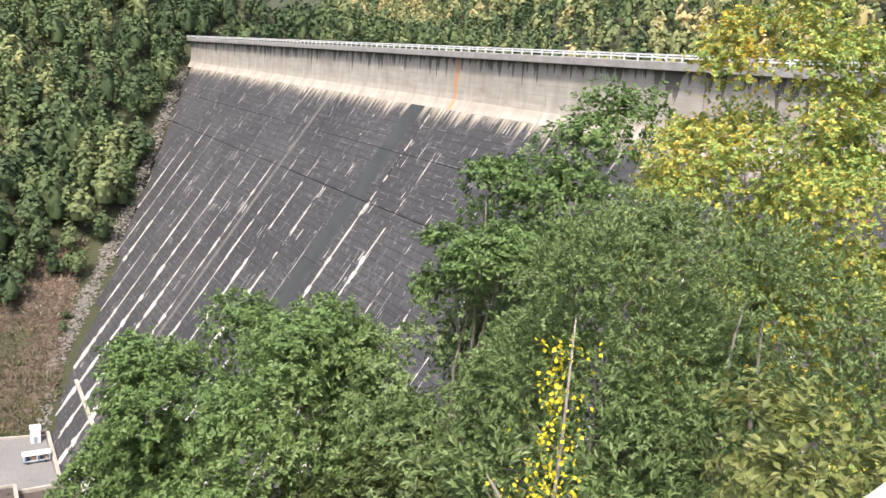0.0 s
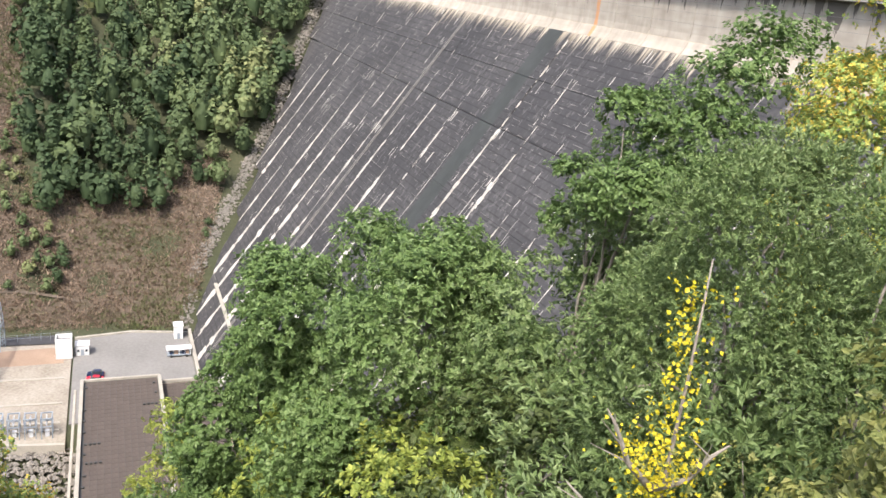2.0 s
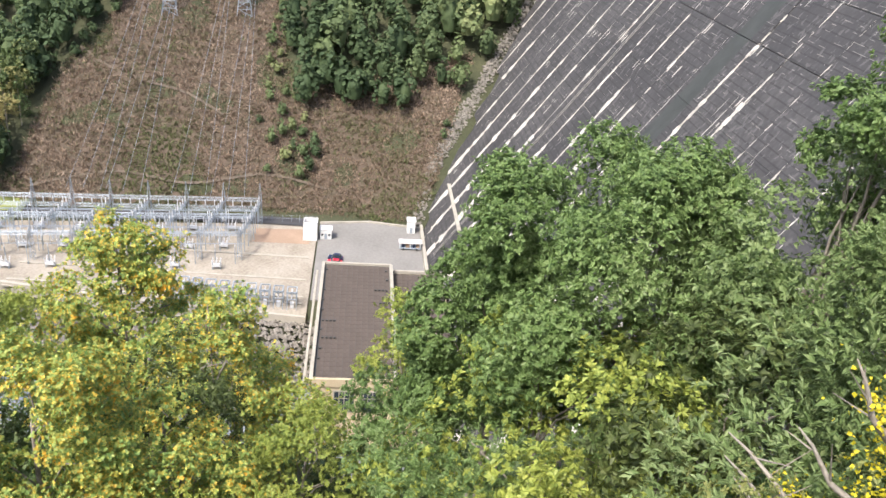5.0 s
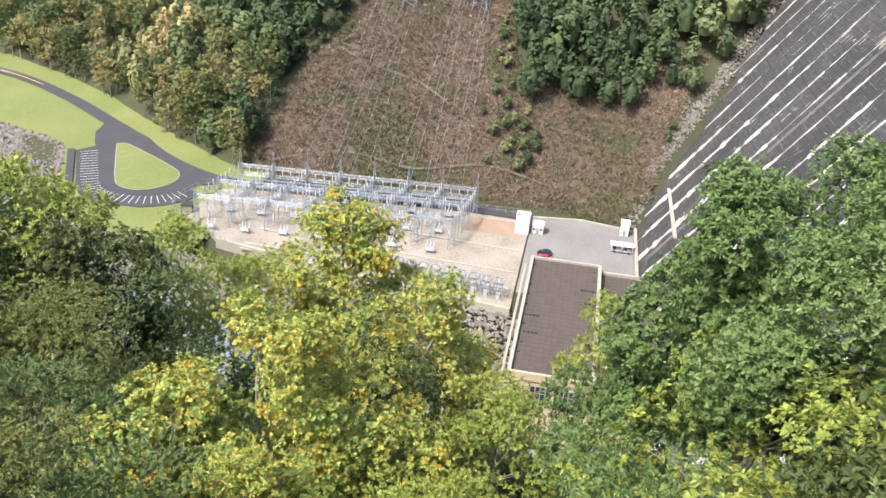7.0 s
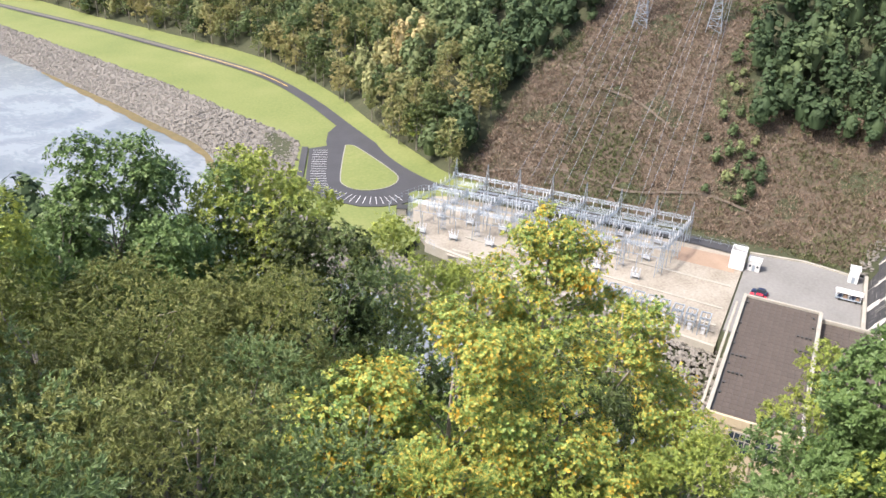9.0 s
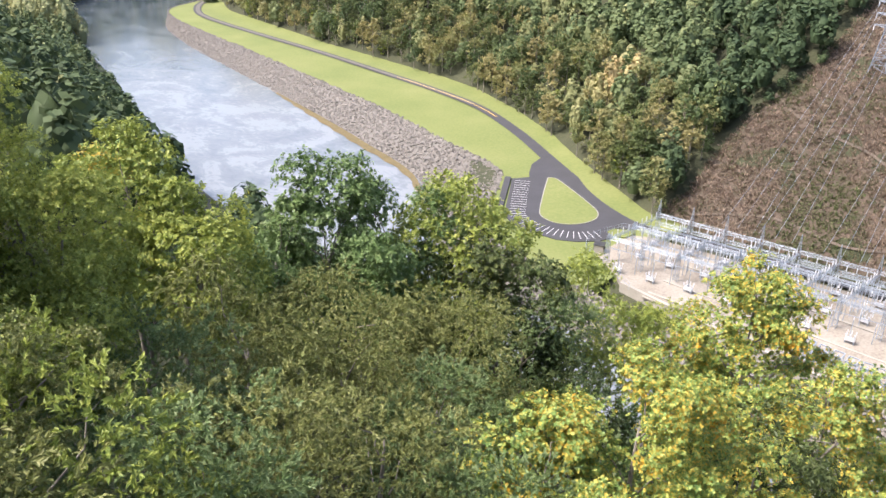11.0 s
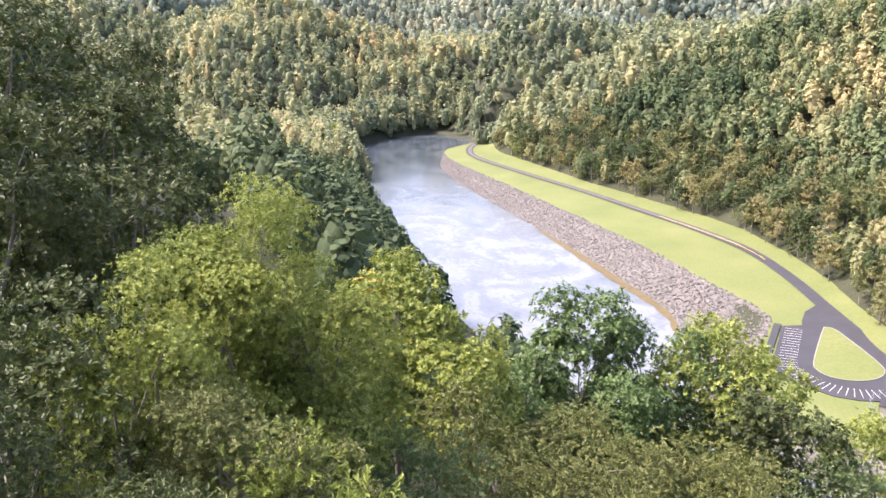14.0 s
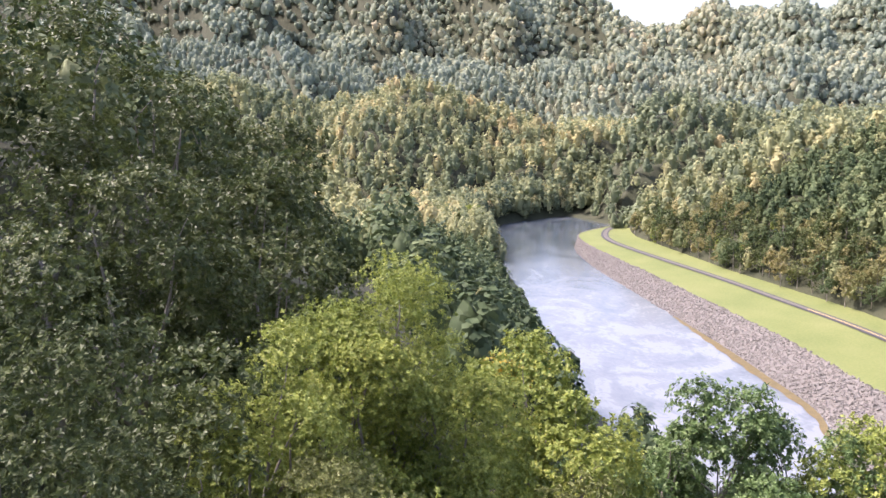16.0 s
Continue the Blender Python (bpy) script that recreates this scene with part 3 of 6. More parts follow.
n = 15000
i, u = rng.uniform(0, NB - 1.01, n), rng.uniform(-0.02, 1.0, n)
k = i.astype(int)
w = (i - k)[:, None]
pt = (top[k] * (1 - w) + top[k + 1] * w) * (1 - u[:, None]) + (foot[k] * (1 - w) + foot[k + 1] * w) * u[:, None]
ROCKMIX = surface("loose_rock", [(0.25, (0.085, 0.078, 0.068)), (0.5, (0.165, 0.152, 0.135)), (0.8, (0.29, 0.27, 0.245))], 0.6, 6, 0.9, 0.3)
tagged(rocks("riprap_stones", np.column_stack([pt, 0.15 - 7.6 * u]), rng.uniform(0.3, 0.95, n), ROCKMIX), "heap of broken grey riprap stones", "rocks")
STONES = []
for k in range(6):
    bm = bmesh.new()
    bmesh.ops.create_icosphere(bm, subdivisions=1, radius=1.0)
    rk = random.Random(k)
    for vert in bm.verts:
        vert.co *= rk.uniform(0.65, 1.15)
    me = bpy.data.meshes.new("stone")
    bm.to_mesh(me)
    bm.free()
    me.materials.append(ROCKMIX)
    STONES.append(me)
for k in range(300):
    i, u = 28 + 22 * rng.random(), rng.uniform(0.02, 0.9)
    a = int(i)
    q = top[a] * (1 - u) + foot[a] * u
    ob = part("stone", STONES[k % 6], bank)
    s = rng.uniform(0.45, 0.95)
    ob.matrix_basis = pose(q[0], q[1], 0.45 - 7.6 * u, *rng.uniform(0, 360, 3)) @ Matrix.Diagonal((s, s * 0.8, s * 0.6, 1))
# ochre weeds along the foot of the bank
i0, i1 = int(NB * 0.22), int(NB * 0.50)
v, f = [], []
for j, i in enumerate(range(i0, i1)):
    d = (foot[i] - top[i]) / np.linalg.norm(foot[i] - top[i])
    wid = 4.0 * math.sin(math.pi * (j + 0.5) / (i1 - i0)) + 0.6 * math.sin(j * 1.7)
    v += [(*(foot[i] - d * 1.0), -6.6), (*(foot[i] + d * max(wid, 0.4)), -6.85)]
    if j:
        f.append((2 * j - 2, 2 * j - 1, 2 * j + 1, 2 * j))
tagged(new("bank_weeds", mesh_of("bank_weeds", v, f, ORANGE)), "ochre weeds along the water's edge", "weeds", kind="structure")

toe = resample(RIGHT_TOE[5:18], NB)
lt = resample(BANK_TOP[1:], NB)
v, f = [], []
for i in range(NB):
    for k in range(9):
        u = k / 8
        p = lt[i] * (1 - u) + (toe[i] + np.array([2.5, -1.5])) * u
        v.append((*p, 0.02 + 0.25 * math.sin(u * 3) * math.sin(i * 0.13) ** 2 + (1.2 * max(0, u - 0.8) / 0.2 if u > 0.8 else 0)))
        if i and k:
            a = i * 9 + k
            f.append((a - 9, a - 10, a - 1, a))
lawn = tagged(new("lawn", mesh_of("lawn", v, f, GRASS, True)), "mown green lawn beside the access road", "lawn", kind="structure")
ROAD = [(470, 632), (436, 618), (410, 602), (390, 578), (378, 552), (370, 511), (364, 464), (356, 397), (346, 335), (337, 284), (327, 248), (307, 211), (286, 180), (270, 156), (258, 134), (250, 116), (251, 96), (252, 60), (252, 25), (251, 12)]
road_line = smooth_line(ROAD, 4)
v, f = ribbon(road_line, 6.0, 0.42)
tagged(new("road", mesh_of("road", v, f, ASPHALT)), "dark asphalt access road winding along the river", "road", kind="structure")
# brown-grey strip along the middle, lighter than the asphalt beside it
v, f = ribbon(road_line[: int(len(road_line) * 0.62)], 3.0, 0.45, 0.3)
tagged(new("trim", mesh_of("middle_strip", v, f, MIDROAD)), "brown-grey middle of the asphalt road", "road surface", kind="structure")
for sh in (-0.15, 0.15):
    v, f = ribbon(road_line[int(len(road_line) * 0.52) : int(len(road_line) * 0.66)], 0.2, 0.48, sh + 0.2)
    tagged(new("trim", mesh_of("centre_line", v, f, YELLOW)), "double yellow centre line", "road marking", kind="structure")

LOOP = [(290, 184), (275, 181), (266, 176), (262, 173), (255.5, 177), (246, 171), (237, 165.5), (228, 160), (223, 156), (220, 151), (218.5, 146), (218.5, 139), (219, 132), (222.5, 126), (228, 121), (234, 119), (240, 123), (246, 116), (253, 121), (262, 141), (276, 165)]
tagged(new("pavement", Build().prism(LOOP, -0.2, 0.38).mesh("turning_loop", ASPHALT)), "dark asphalt turning loop with marked parking bays", "pavement", kind="structure")
ISLE = [(266, 167), (251, 159), (236, 150.5), (231.5, 146.5), (230, 141), (232, 136), (237, 132.3), (243, 131.5), (248, 133.5), (252, 138), (259, 149), (266, 161), (267.5, 165)]
isle_line = smooth_line(ISLE + ISLE[:1], 2)[:-1]
tagged(new("grass_island", Build().prism([tuple(p) for p in isle_line], 0.2, 0.56).mesh("grass_island", GRASS)), "drop-shaped grass island inside the parking loop", "grass island", kind="structure")
v, f = ribbon(np.vstack([isle_line, isle_line[:1]]), 0.35, 0.585, 0.0)
tagged(new("kerb", mesh_of("kerb", v, f, CREST)), "grey kerb round the grass island", "kerb", kind="structure")
# grass wedge at the mouth of the loop
tagged(new("grass_patch", Build().prism([(234, 119.5), (236, 123), (240, 122.5), (243, 117), (241, 115), (236, 116)], 0.2, 0.5).mesh("grass_patch", GRASS)), "small grass wedge by the yard gate", "grass", kind="structure")
# parking bays: straight row, then a fan round the bend
outer = smooth_line([(255, 175.5), (246, 170), (237, 164.5), (228, 158.5), (223.5, 154.5), (220.8, 149.5), (219.8, 143), (220, 136), (222.2, 129.5), (226, 124.5), (231, 121)], 1.0)
seg = np.concatenate([[0], np.cumsum(np.linalg.norm(np.diff(outer, axis=0), axis=1))])
stall = Build().box(-0.09, 0.09, -2.9, 2.9, 0, 0.02).mesh("bay_line", WHITE)
for s in np.arange(0.6, seg[-1], 2.42):
    p = np.array([np.interp(s, seg, outer[:, k]) for k in (0, 1)])
    q = np.array([np.interp(s + 0.5, seg, outer[:, k]) for k in (0, 1)])
    d = (q - p) / np.linalg.norm(q - p)
    nrm = np.array([-d[1], d[0]])
    if nrm @ (np.array([244, 150]) - p) < 0:
        nrm = -nrm
    c = p + nrm * 3.4
    ob = new("trim", stall)
    ob.matrix_basis = pose(c[0], c[1], 0.39, 0, 0, math.degrees(math.atan2(-nrm[0], nrm[1])))
    tagged(ob, "white painted parking bay line", "road marking", kind="structure")
# low wall and walk along the straight row
tagged(new("kerb", Build().prism([(256.5, 178), (227.5, 160.8), (226, 162.6), (255.4, 180.2)], -0.2, 0.6).mesh("kerb", ASPHALT)), "dark walk edged by a low wall above the rocks", "walkway", kind="structure")

# ---- the dam ----
SLOPE = 0.70


def face_y(z):
    return -22.0 - SLOPE * z


def left_edge(z):
    """Where the face meets the far hillside."""
    return float(np.interp(z, [-10, 0, 8, 24, 40, 61, 85, 106, 118], [238, 250, 269, 288, 307, 332, 365, 392, 396]))


dam = thing("dam", "tall concrete gravity dam, black-stained face with white lime streaks", "dam")
core = Build()
prof = [(-21.4 + 7.0, -12.0), (-22.6, 0.0), (face_y(105.6) - 0.6, 105.6), (-97.6, 109.6), (-97.6, 117.0), (-106.0, 117.0), (-112.0, -12.0)]
nx = 40
for k in range(nx + 1):
    for (y, z) in prof:
        core.v.append((-80 + (left_edge(z) - 1.0 + 80) * k / nx, y, z))
m_ = len(prof)
for k in range(nx):
    for j in range(m_):
        core.f.append((k * m_ + j, k * m_ + (j + 1) % m_, (k + 1) * m_ + (j + 1) % m_, (k + 1) * m_ + j))
core.f.append(tuple(range(m_ - 1, -1, -1)))
core.f.append(tuple(range(nx * m_, nx * m_ + m_)))
part("core", core.mesh("core", FACE), dam)
# face panels: one block wide, between lift joints
LIFTS = [-8, 4, 13.6, 28, 41, 55, 69.5, 84, 95, 105.6]
joints = [128 + 12.8 * k for k in range(-12, 22)]
rs = random.Random(3)
for x0 in joints:
    for z0, z1 in zip(LIFTS[:-1], LIFTS[1:]):
        g = 0.06
        a0, a1 = x0 + g, x0 + 12.8 - g
        b0, b1 = z0 + g, z1 - (0.15 if z1 == 84 else g)
        lo, hi = min(a1, left_edge(b0)), min(a1, left_edge(b1))
        if min(lo, hi) <= a0 + 0.3 or x0 < 20:
            continue
        out = 0.10 + rs.uniform(0, 0.16)
        if abs(x0 + 6.4 - 172.8) < 1:
            out = 0.42
        front = [(a0, b0, out), (lo, b0, out), (hi, b1, out), (a0, b1, out)]
        vv = [(x, face_y(z) - 0.5, z) for x, z, _ in front] + [(x, face_y(z) + o, z) for x, z, o in front]
        bd = Build().add(vv, [(4, 5, 6, 7), (0, 4, 7, 3), (1, 2, 6, 5), (3, 7, 6, 2), (0, 1, 5, 4)])
        part("panel", bd.mesh("panel", FACE), dam)
# curved transition and upright wall, a panel to each block
for x0 in joints:
    if x0 < -40:
        continue
    a0, a1 = x0 + 0.09, min(x0 + 12.71, 395.0)
    if a1 - a0 < 1:
        continue
    arc = [(face_y(105.6) + 0.12, 105.6), (-96.55, 106.7), (-97.15, 107.9), (-97.35, 109.2), (-97.4, 110.6), (-97.4, 116.9)]
    vv, ff = [], []
    for y, z in arc:
        vv += [(a0, y, z), (a1, y, z)]
    for k in range(len(arc) - 1):
        ff.append((2 * k, 2 * k + 1, 2 * k + 3, 2 * k + 2))
    n0 = len(vv)
    for y, z in arc:
        vv += [(a0, y - 0.6, z), (a1, y - 0.6, z)]
    for k in range(len(arc) - 1):
        ff += [(n0 + 2 * k, 2 * k, 2 * k + 2, n0 + 2 * k + 2), (2 * k + 1, n0 + 2 * k + 1, n0 + 2 * k + 3, 2 * k + 3)]
    part("wall_panel", mesh_of("wall_panel", vv, ff, WALL), dam, "pale streaked concrete")
    for zl in (109.0, 110.9, 112.8, 114.7):
        part("lift_joint", Build().box(a0, a1, -97.6, -97.385 if zl > 109.5 else -97.33, zl, zl + 0.06).mesh("lift_joint", CREST), dam)
part("deck", Build().box(-80, 398, -107, -95.9, 117.0, 118.3, 0.12).mesh("deck", CREST), dam, "grey overhanging crest deck")
for name, z in (("rail", 119.15), ("rail", 118.75)):
    part(name, Build().box(-80, 398, -96.35, -96.1, z, z + 0.24).mesh("rail", WHITE), dam, "white crest railing")
post = Build().box(-0.14, 0.14, -0.14, 0.14, 0, 0.9).mesh("post", WHITE)
for x in np.arange(-79, 398, 3.2):
    ob = part("post", post, dam)
    ob.location = (x, -96.22, 118.25)
# ladder rails and service pipes down the face
for x in (224.2, 225.3):
    b = Build().beam((x, face_y(4) + 0.6, 4), (x, face_y(104) + 0.6, 104), 0.08, 5)
    part("pipe", b.mesh("pipe", CREST), dam, "thin grey pipe down the face")
part("ledge", Build().box(222, 259, face_y(13.6) - 0.4, face_y(13.6) + 1.2, 13.2, 13.7).mesh("ledge", CONCRETE), dam, "pale concrete ledge")
# rough stone strip in the angle of face and hillside
zz = rng.uniform(-1, 106, 2600)
xx = np.interp(zz, [-10, 0, 8, 24, 40, 61, 85, 106, 118], [238, 250, 269, 288, 307, 332, 365, 392, 396]) + rng.uniform(-1.0, 4.5, 2600)
yy = face_y(zz) + rng.uniform(0, 3.5, 2600)
tagged(rocks("groin_stones", np.column_stack([xx, yy, np.maximum(land(xx, yy), zz - 1.5) + 0.2]), rng.uniform(0.3, 0.75, 2600), ROCKMIX), "rough stone strip between dam face and wooded hillside", "rocks")

# ---- powerhouse ----
RZ = 12.0
ph = thing("powerhouse", "long buff powerhouse with brown panelled flat roof below the dam", "powerhouse")
X0, X1, Y0, Y1 = 146.5, 200.5, -10.6, 7.6
part("wall", Build().box(X0, X1, Y0, Y1, -9, RZ - 0.15).mesh("wall", BUFF), ph, "buff concrete walls")
part("wall", Build().box(X0 + 2, X1, -24.5, Y0 - 0.002, -9, RZ - 2.2).mesh("wall", BUFF), ph, "lower wing wall")
part("parapet", Build().box(X0 - 0.3, X0 + 0.35, Y0, Y1 + 0.3, RZ - 1.2, RZ + 0.75, 0.06).mesh("parapet", BUFF), ph)
part("parapet", Build().box(X1 - 0.35, X1 + 0.3, Y0, Y1 + 0.3, RZ - 1.2, RZ + 0.5, 0.06).mesh("parapet", CONCRETE), ph)
part("parapet", Build().box(X0 + 0.36, X1 - 0.36, Y1 - 0.5, Y1 + 0.3, RZ - 1.2, RZ + 0.6, 0.06).mesh("parapet", CONCRETE), ph)
part("gutter", Build().box(X0 + 0.36, X1 - 0.36, Y1 + 1.2, Y1 + 1.8, RZ - 2.6, RZ - 1.9, 0.06).mesh("gutter", CONCRETE), ph)
part("parapet", Build().box(X0 + 0.36, X1 - 0.36, Y0 - 0.25, Y0 + 0.65, RZ - 2.1, RZ + 0.6, 0.06).mesh("parapet", CONCRETE), ph)
part("parapet", Build().box(X1 - 0.35, X1 + 0.3, -24.5, Y0 - 0.3, RZ - 2.1, RZ - 1.2, 0.06).mesh("parapet", CONCRETE), ph)
part("roof_deck", Build().box(X0 + 0.37, X1 - 0.37, Y0 + 0.66, Y1 - 0.51, RZ - 0.149, RZ - 0.13).mesh("roof_deck", DARK), ph, "dark roofing felt below the panels")
part("roof_deck", Build().box(X0 + 2.01, X1 - 0.37, -24.4, Y0 - 0.27, RZ - 2.199, RZ - 2.18).mesh("roof_deck", DARK), ph, "dark roofing felt below the panels")
tile = Build().box(-0.86, 0.86, -0.66, 0.66, 0, 0.07, 0.03).mesh("roof_panel", ROOF)
for i in range(30):
    for j in range(12):
        ob = part("roof_panel", tile, ph)
        ob.matrix_basis = pose(X0 + 1.25 + i * 1.765, Y0 + 1.45 + j * 1.37, RZ - 0.129 + rs.uniform(0, 0.02), 0, 0, 0)
for i in range(29):
    for j in range(10):
        ob = part("roof_panel", tile, ph)
        ob.matrix_basis = pose(X0 + 3.2 + i * 1.765, -23.6 + j * 1.37, RZ - 2.179 + rs.uniform(0, 0.02), 0, 0, 0)
for x, y, l in ((171, 6.2, 3.6), (163.5, 5.9, 4.0), (186.5, -9.0, 3.8), (180, -9.2, 3.0), (192, -9.2, 1.2), (167, 6.4, 1.2), (176, 6.6, 1.2), (159, 6.2, 1.0), (155, 6.4, 1.0), (181, 6.7, 1.0), (186, 6.6, 1.0), (197, 6.5, 1.0), (197, -9.0, 1.0)):
    b = Build()
    for k in range(max(1, int(l / 0.9))):
        b.box(x - 0.3, x + 0.3, y - k * 0.9 * (1 if y > 0 else -1) - 0.3, y - k * 0.9 * (1 if y > 0 else -1) + 0.3, RZ - 0.08, RZ + 0.35, 0.06)
    part("roof_vent", b.mesh("roof_vent", DARK), ph, "black roof vent caps")
# end windows
for y0, y1 in ((-6.6, -2.6), (-1.8, 2.6)):
    wf = part("window_frame", Build().box(X0 - 0.12, X0 - 0.002, y0 - 0.2, y1 + 0.2, 4.2, RZ - 2.2).mesh("window_frame", CONCRETE), ph)
    for r in range(3):
        for c in range(4):
            w = (y1 - y0) / 4
            z0 = 4.5 + r * 1.75
            part("pane", Build().box(X0 - 0.16, X0 - 0.125, y0 + c * w + 0.1, y0 + (c + 1) * w - 0.1, z0, z0 + 1.45).mesh("pane", GLASS), wf)
for y in (Y0 + 1.0, Y1 - 1.2, -2.2):
    part("pilaster", Build().box(X0 - 0.5, X0 - 0.003, y - 0.5, y + 0.5, -9, RZ - 1.25, 0.06).mesh("pilaster", BUFF), ph)

# ---- parking yard ----
YARD = [(201.5, -21.5), (251, -21.5), (254, -5), (251.5, 11), (201.5, 11)]
tagged(new("pavement", Build().prism(YARD, -1.5, 0.1).mesh("yard", OLDWAY)), "worn grey parking yard at the foot of the dam", "pavement", kind="structure")
tagged(new("kerb", Build().prism([(251, -21.5), (251.8, -21.5), (254.8, -5), (252.3, 11), (251.5, 11), (254, -5)], -1, 0.6).mesh("kerb", CONCRETE)), "pale concrete kerb below the brush slope", "kerb", kind="structure")
tagged(new("wall", Build().box(201.5, 251.5, -22.6, -21.6, -4, 1.6, 0.08).mesh("yard_wall", CONCRETE)), "concrete wall between yard and dam", "wall", kind="structure")


def cabin(at, sx, sy, sz, roof, label, windows=2):
    c = thing("cabin", label, "cabin", at)
    part("body", Build().box(-sx / 2, sx / 2, -sy / 2, sy / 2, 0, sz, 0.06).mesh("body", WHITE), c)
    part("roof", Build().box(-sx / 2 - 0.2, sx / 2 + 0.2, -sy / 2 - 0.2, sy / 2 + 0.2, sz, sz + 0.18, 0.05).mesh("roof", roof), c)
    dr = part("door", Build().box(-sx / 2 - 0.05, -sx / 2 - 0.002, -0.45, 0.45, 0.05, min(2.0, sz - 0.2)).mesh("door", STEEL), c)
    part("handle", Build().box(-sx / 2 - 0.11, -sx / 2 - 0.051, 0.28, 0.36, 0.95, 1.08).mesh("handle", DARK), dr)
    for k in range(windows):
        y = sy * (0.3 if k else -0.3)
        part("window", Build().box(-sx / 2 - 0.04, -sx / 2 - 0.002, y - 0.3, y + 0.3, 1.2, min(1.9, sz - 0.2)).mesh("window", GLASS), c)
    return c


cabin((249.0, -18.6, 0.1), 3.4, 2.6, 4.2, WHITE, "tall white metal cabin at the foot of the dam", 0)
cabin((241.5, 8.6, 0.1), 3.0, 3.6, 3.2, WHITE, "small white site cabin on the yard")
tank = thing("transformer_enclosure", "tall white open-topped block enclosure beside the yard", "enclosure", (240.5, 13.4, 0.1))
for a in ((-2, 2, -2.2, -1.9), (-2, 2, 1.9, 2.2), (-2, -1.7, -1.899, 1.899), (1.7, 2, -1.899, 1.899)):
    part("side_wall", Build().box(*a, 0, 6.2, 0.05).mesh("side_wall", WHITE), tank)
part("back_panel", Build().box(-1.69, 1.69, -1.89, 1.89, 4.6, 4.8).mesh("back_panel", DARK), tank)
trailer = thing("trailer", "white-topped flat trailer loaded with crates on the yard", "trailer", (235.8, -17.8, 0.1))
part("roof", Build().box(-1.5, 1.5, -3.6, 3.6, 2.5, 2.7, 0.06).mesh("roof", WHITE), trailer)
part("bed", Build().box(-1.3, 1.3, -3.4, 3.4, 0.55, 0.85, 0.05).mesh("bed", STEEL), trailer)
for y in (-3.2, 0, 3.2):
    for x in (-1.25, 1.25):
        part("post", Build().box(x - 0.08, x + 0.08, y - 0.08, y + 0.08, 0.85, 2.5).mesh("post", WHITE), trailer)
for y in (-2.2, 2.2):
    for x in (-1.2, 1.2):
        part("wheel", Build().beam((x - 0.12, y, 0.4), (x + 0.12, y, 0.4), 0.4, 14).mesh("wheel", DARK), trailer)
for k, (y, s) in enumerate(((-2.4, 0.9), (-1.2, 0.7), (0.8, 1.1), (2.2, 0.8))):
    part("crate", Build().box(-0.9, 0.5, y - s / 2, y + s / 2, 0.85, 0.85 + s, 0.04).mesh("crate", (REDSOIL, NAVY)[k % 2]), trailer)


def car(at, turn, paint, label, h=1.5):
    c = thing("car", label, "car", at, turn)
    b = Build()
    ring = [(-2.2, 0.35), (-2.25, 0.75), (-2.0, 0.95), (2.0, 0.95), (2.25, 0.72), (2.2, 0.35)]
    for y in (-0.88, 0.88):
        b.v += [(x, y, z) for x, z in ring]
    k = len(ring)
    b.f += [tuple(range(k)), tuple(range(2 * k - 1, k - 1, -1))] + [(i, k + i, k + (i + 1) % k, (i + 1) % k) for i in range(k)]
    part("body", b.mesh("body", paint), c)
    g = Build()
    g.add([(-1.7, -0.82, 0.96), (1.1, -0.82, 0.96), (1.1, 0.82, 0.96), (-1.7, 0.82, 0.96), (-1.3, -0.66, h - 0.05), (0.45, -0.66, h - 0.05), (0.45, 0.66, h - 0.05), (-1.3, 0.66, h - 0.05)], [(0, 1, 5, 4), (1, 2, 6, 5), (2, 3, 7, 6), (3, 0, 4, 7), (4, 5, 6, 7)])
    part("glasshouse", g.mesh("glasshouse", GLASS), c)
    part("roof", Build().box(-1.32, 0.47, -0.68, 0.68, h - 0.06, h, 0.02).mesh("roof", paint), c)
    for x in (-1.4, 1.4):
        for y in (-0.88, 0.88):
            wh = part("wheel", Build().beam((x, y - 0.1, 0.33), (x, y + 0.1, 0.33), 0.33, 14).mesh("wheel", DARK), c)
            part("rim", Build().beam((x, y - 0.11, 0.33), (x, y + 0.11, 0.33), 0.2, 10).mesh("rim", STEEL), wh)
    for y in (-0.6, 0.6):
        part("headlight", Build().box(2.18, 2.26, y - 0.18, y + 0.18, 0.6, 0.74).mesh("headlight", WHITE), c)
        part("tail_light", Build().box(-2.27, -2.2, y - 0.18, y + 0.18, 0.65, 0.8).mesh("tail_light", RED), c)
    return c


car((226.5, 5.0, 0.1), 84, NAVY, "dark blue pickup-sized car parked beside a red car", 1.75)
car((223.6, 5.2, 0.1), 84, RED, "red saloon car parked by the powerhouse roof", 1.45)

# ---- switchyard ----
PAD = [(191.5, 11.5), (251, 11.5), (249.5, 30), (243, 110), (238, 120), (222, 121), (206, 100), (198, 60)]
tagged(new("gravel_yard", Build().prism(PAD, -2.5, 0.06).mesh("gravel_yard", GRAVEL)), "pale gravel pad of the electrical switchyard", "gravel yard", kind="structure")
tagged(new("gravel_yard", Build().prism([(236, 13.5), (246.5, 13.5), (246, 31), (236, 31)], 0.0, 0.1).mesh("red_bed", REDSOIL)), "reddish gravel bed in the switchyard", "gravel bed", kind="structure")
tagged(new("wall", Build().prism([(190.5, 11.5), (191.5, 11.5), (198, 60), (206, 100), (205, 100.6), (197, 60.4)], -3.5, 0.9).mesh("retaining_wall", CONCRETE)), "pale concrete retaining wall above the tailrace rocks", "wall", kind="structure")
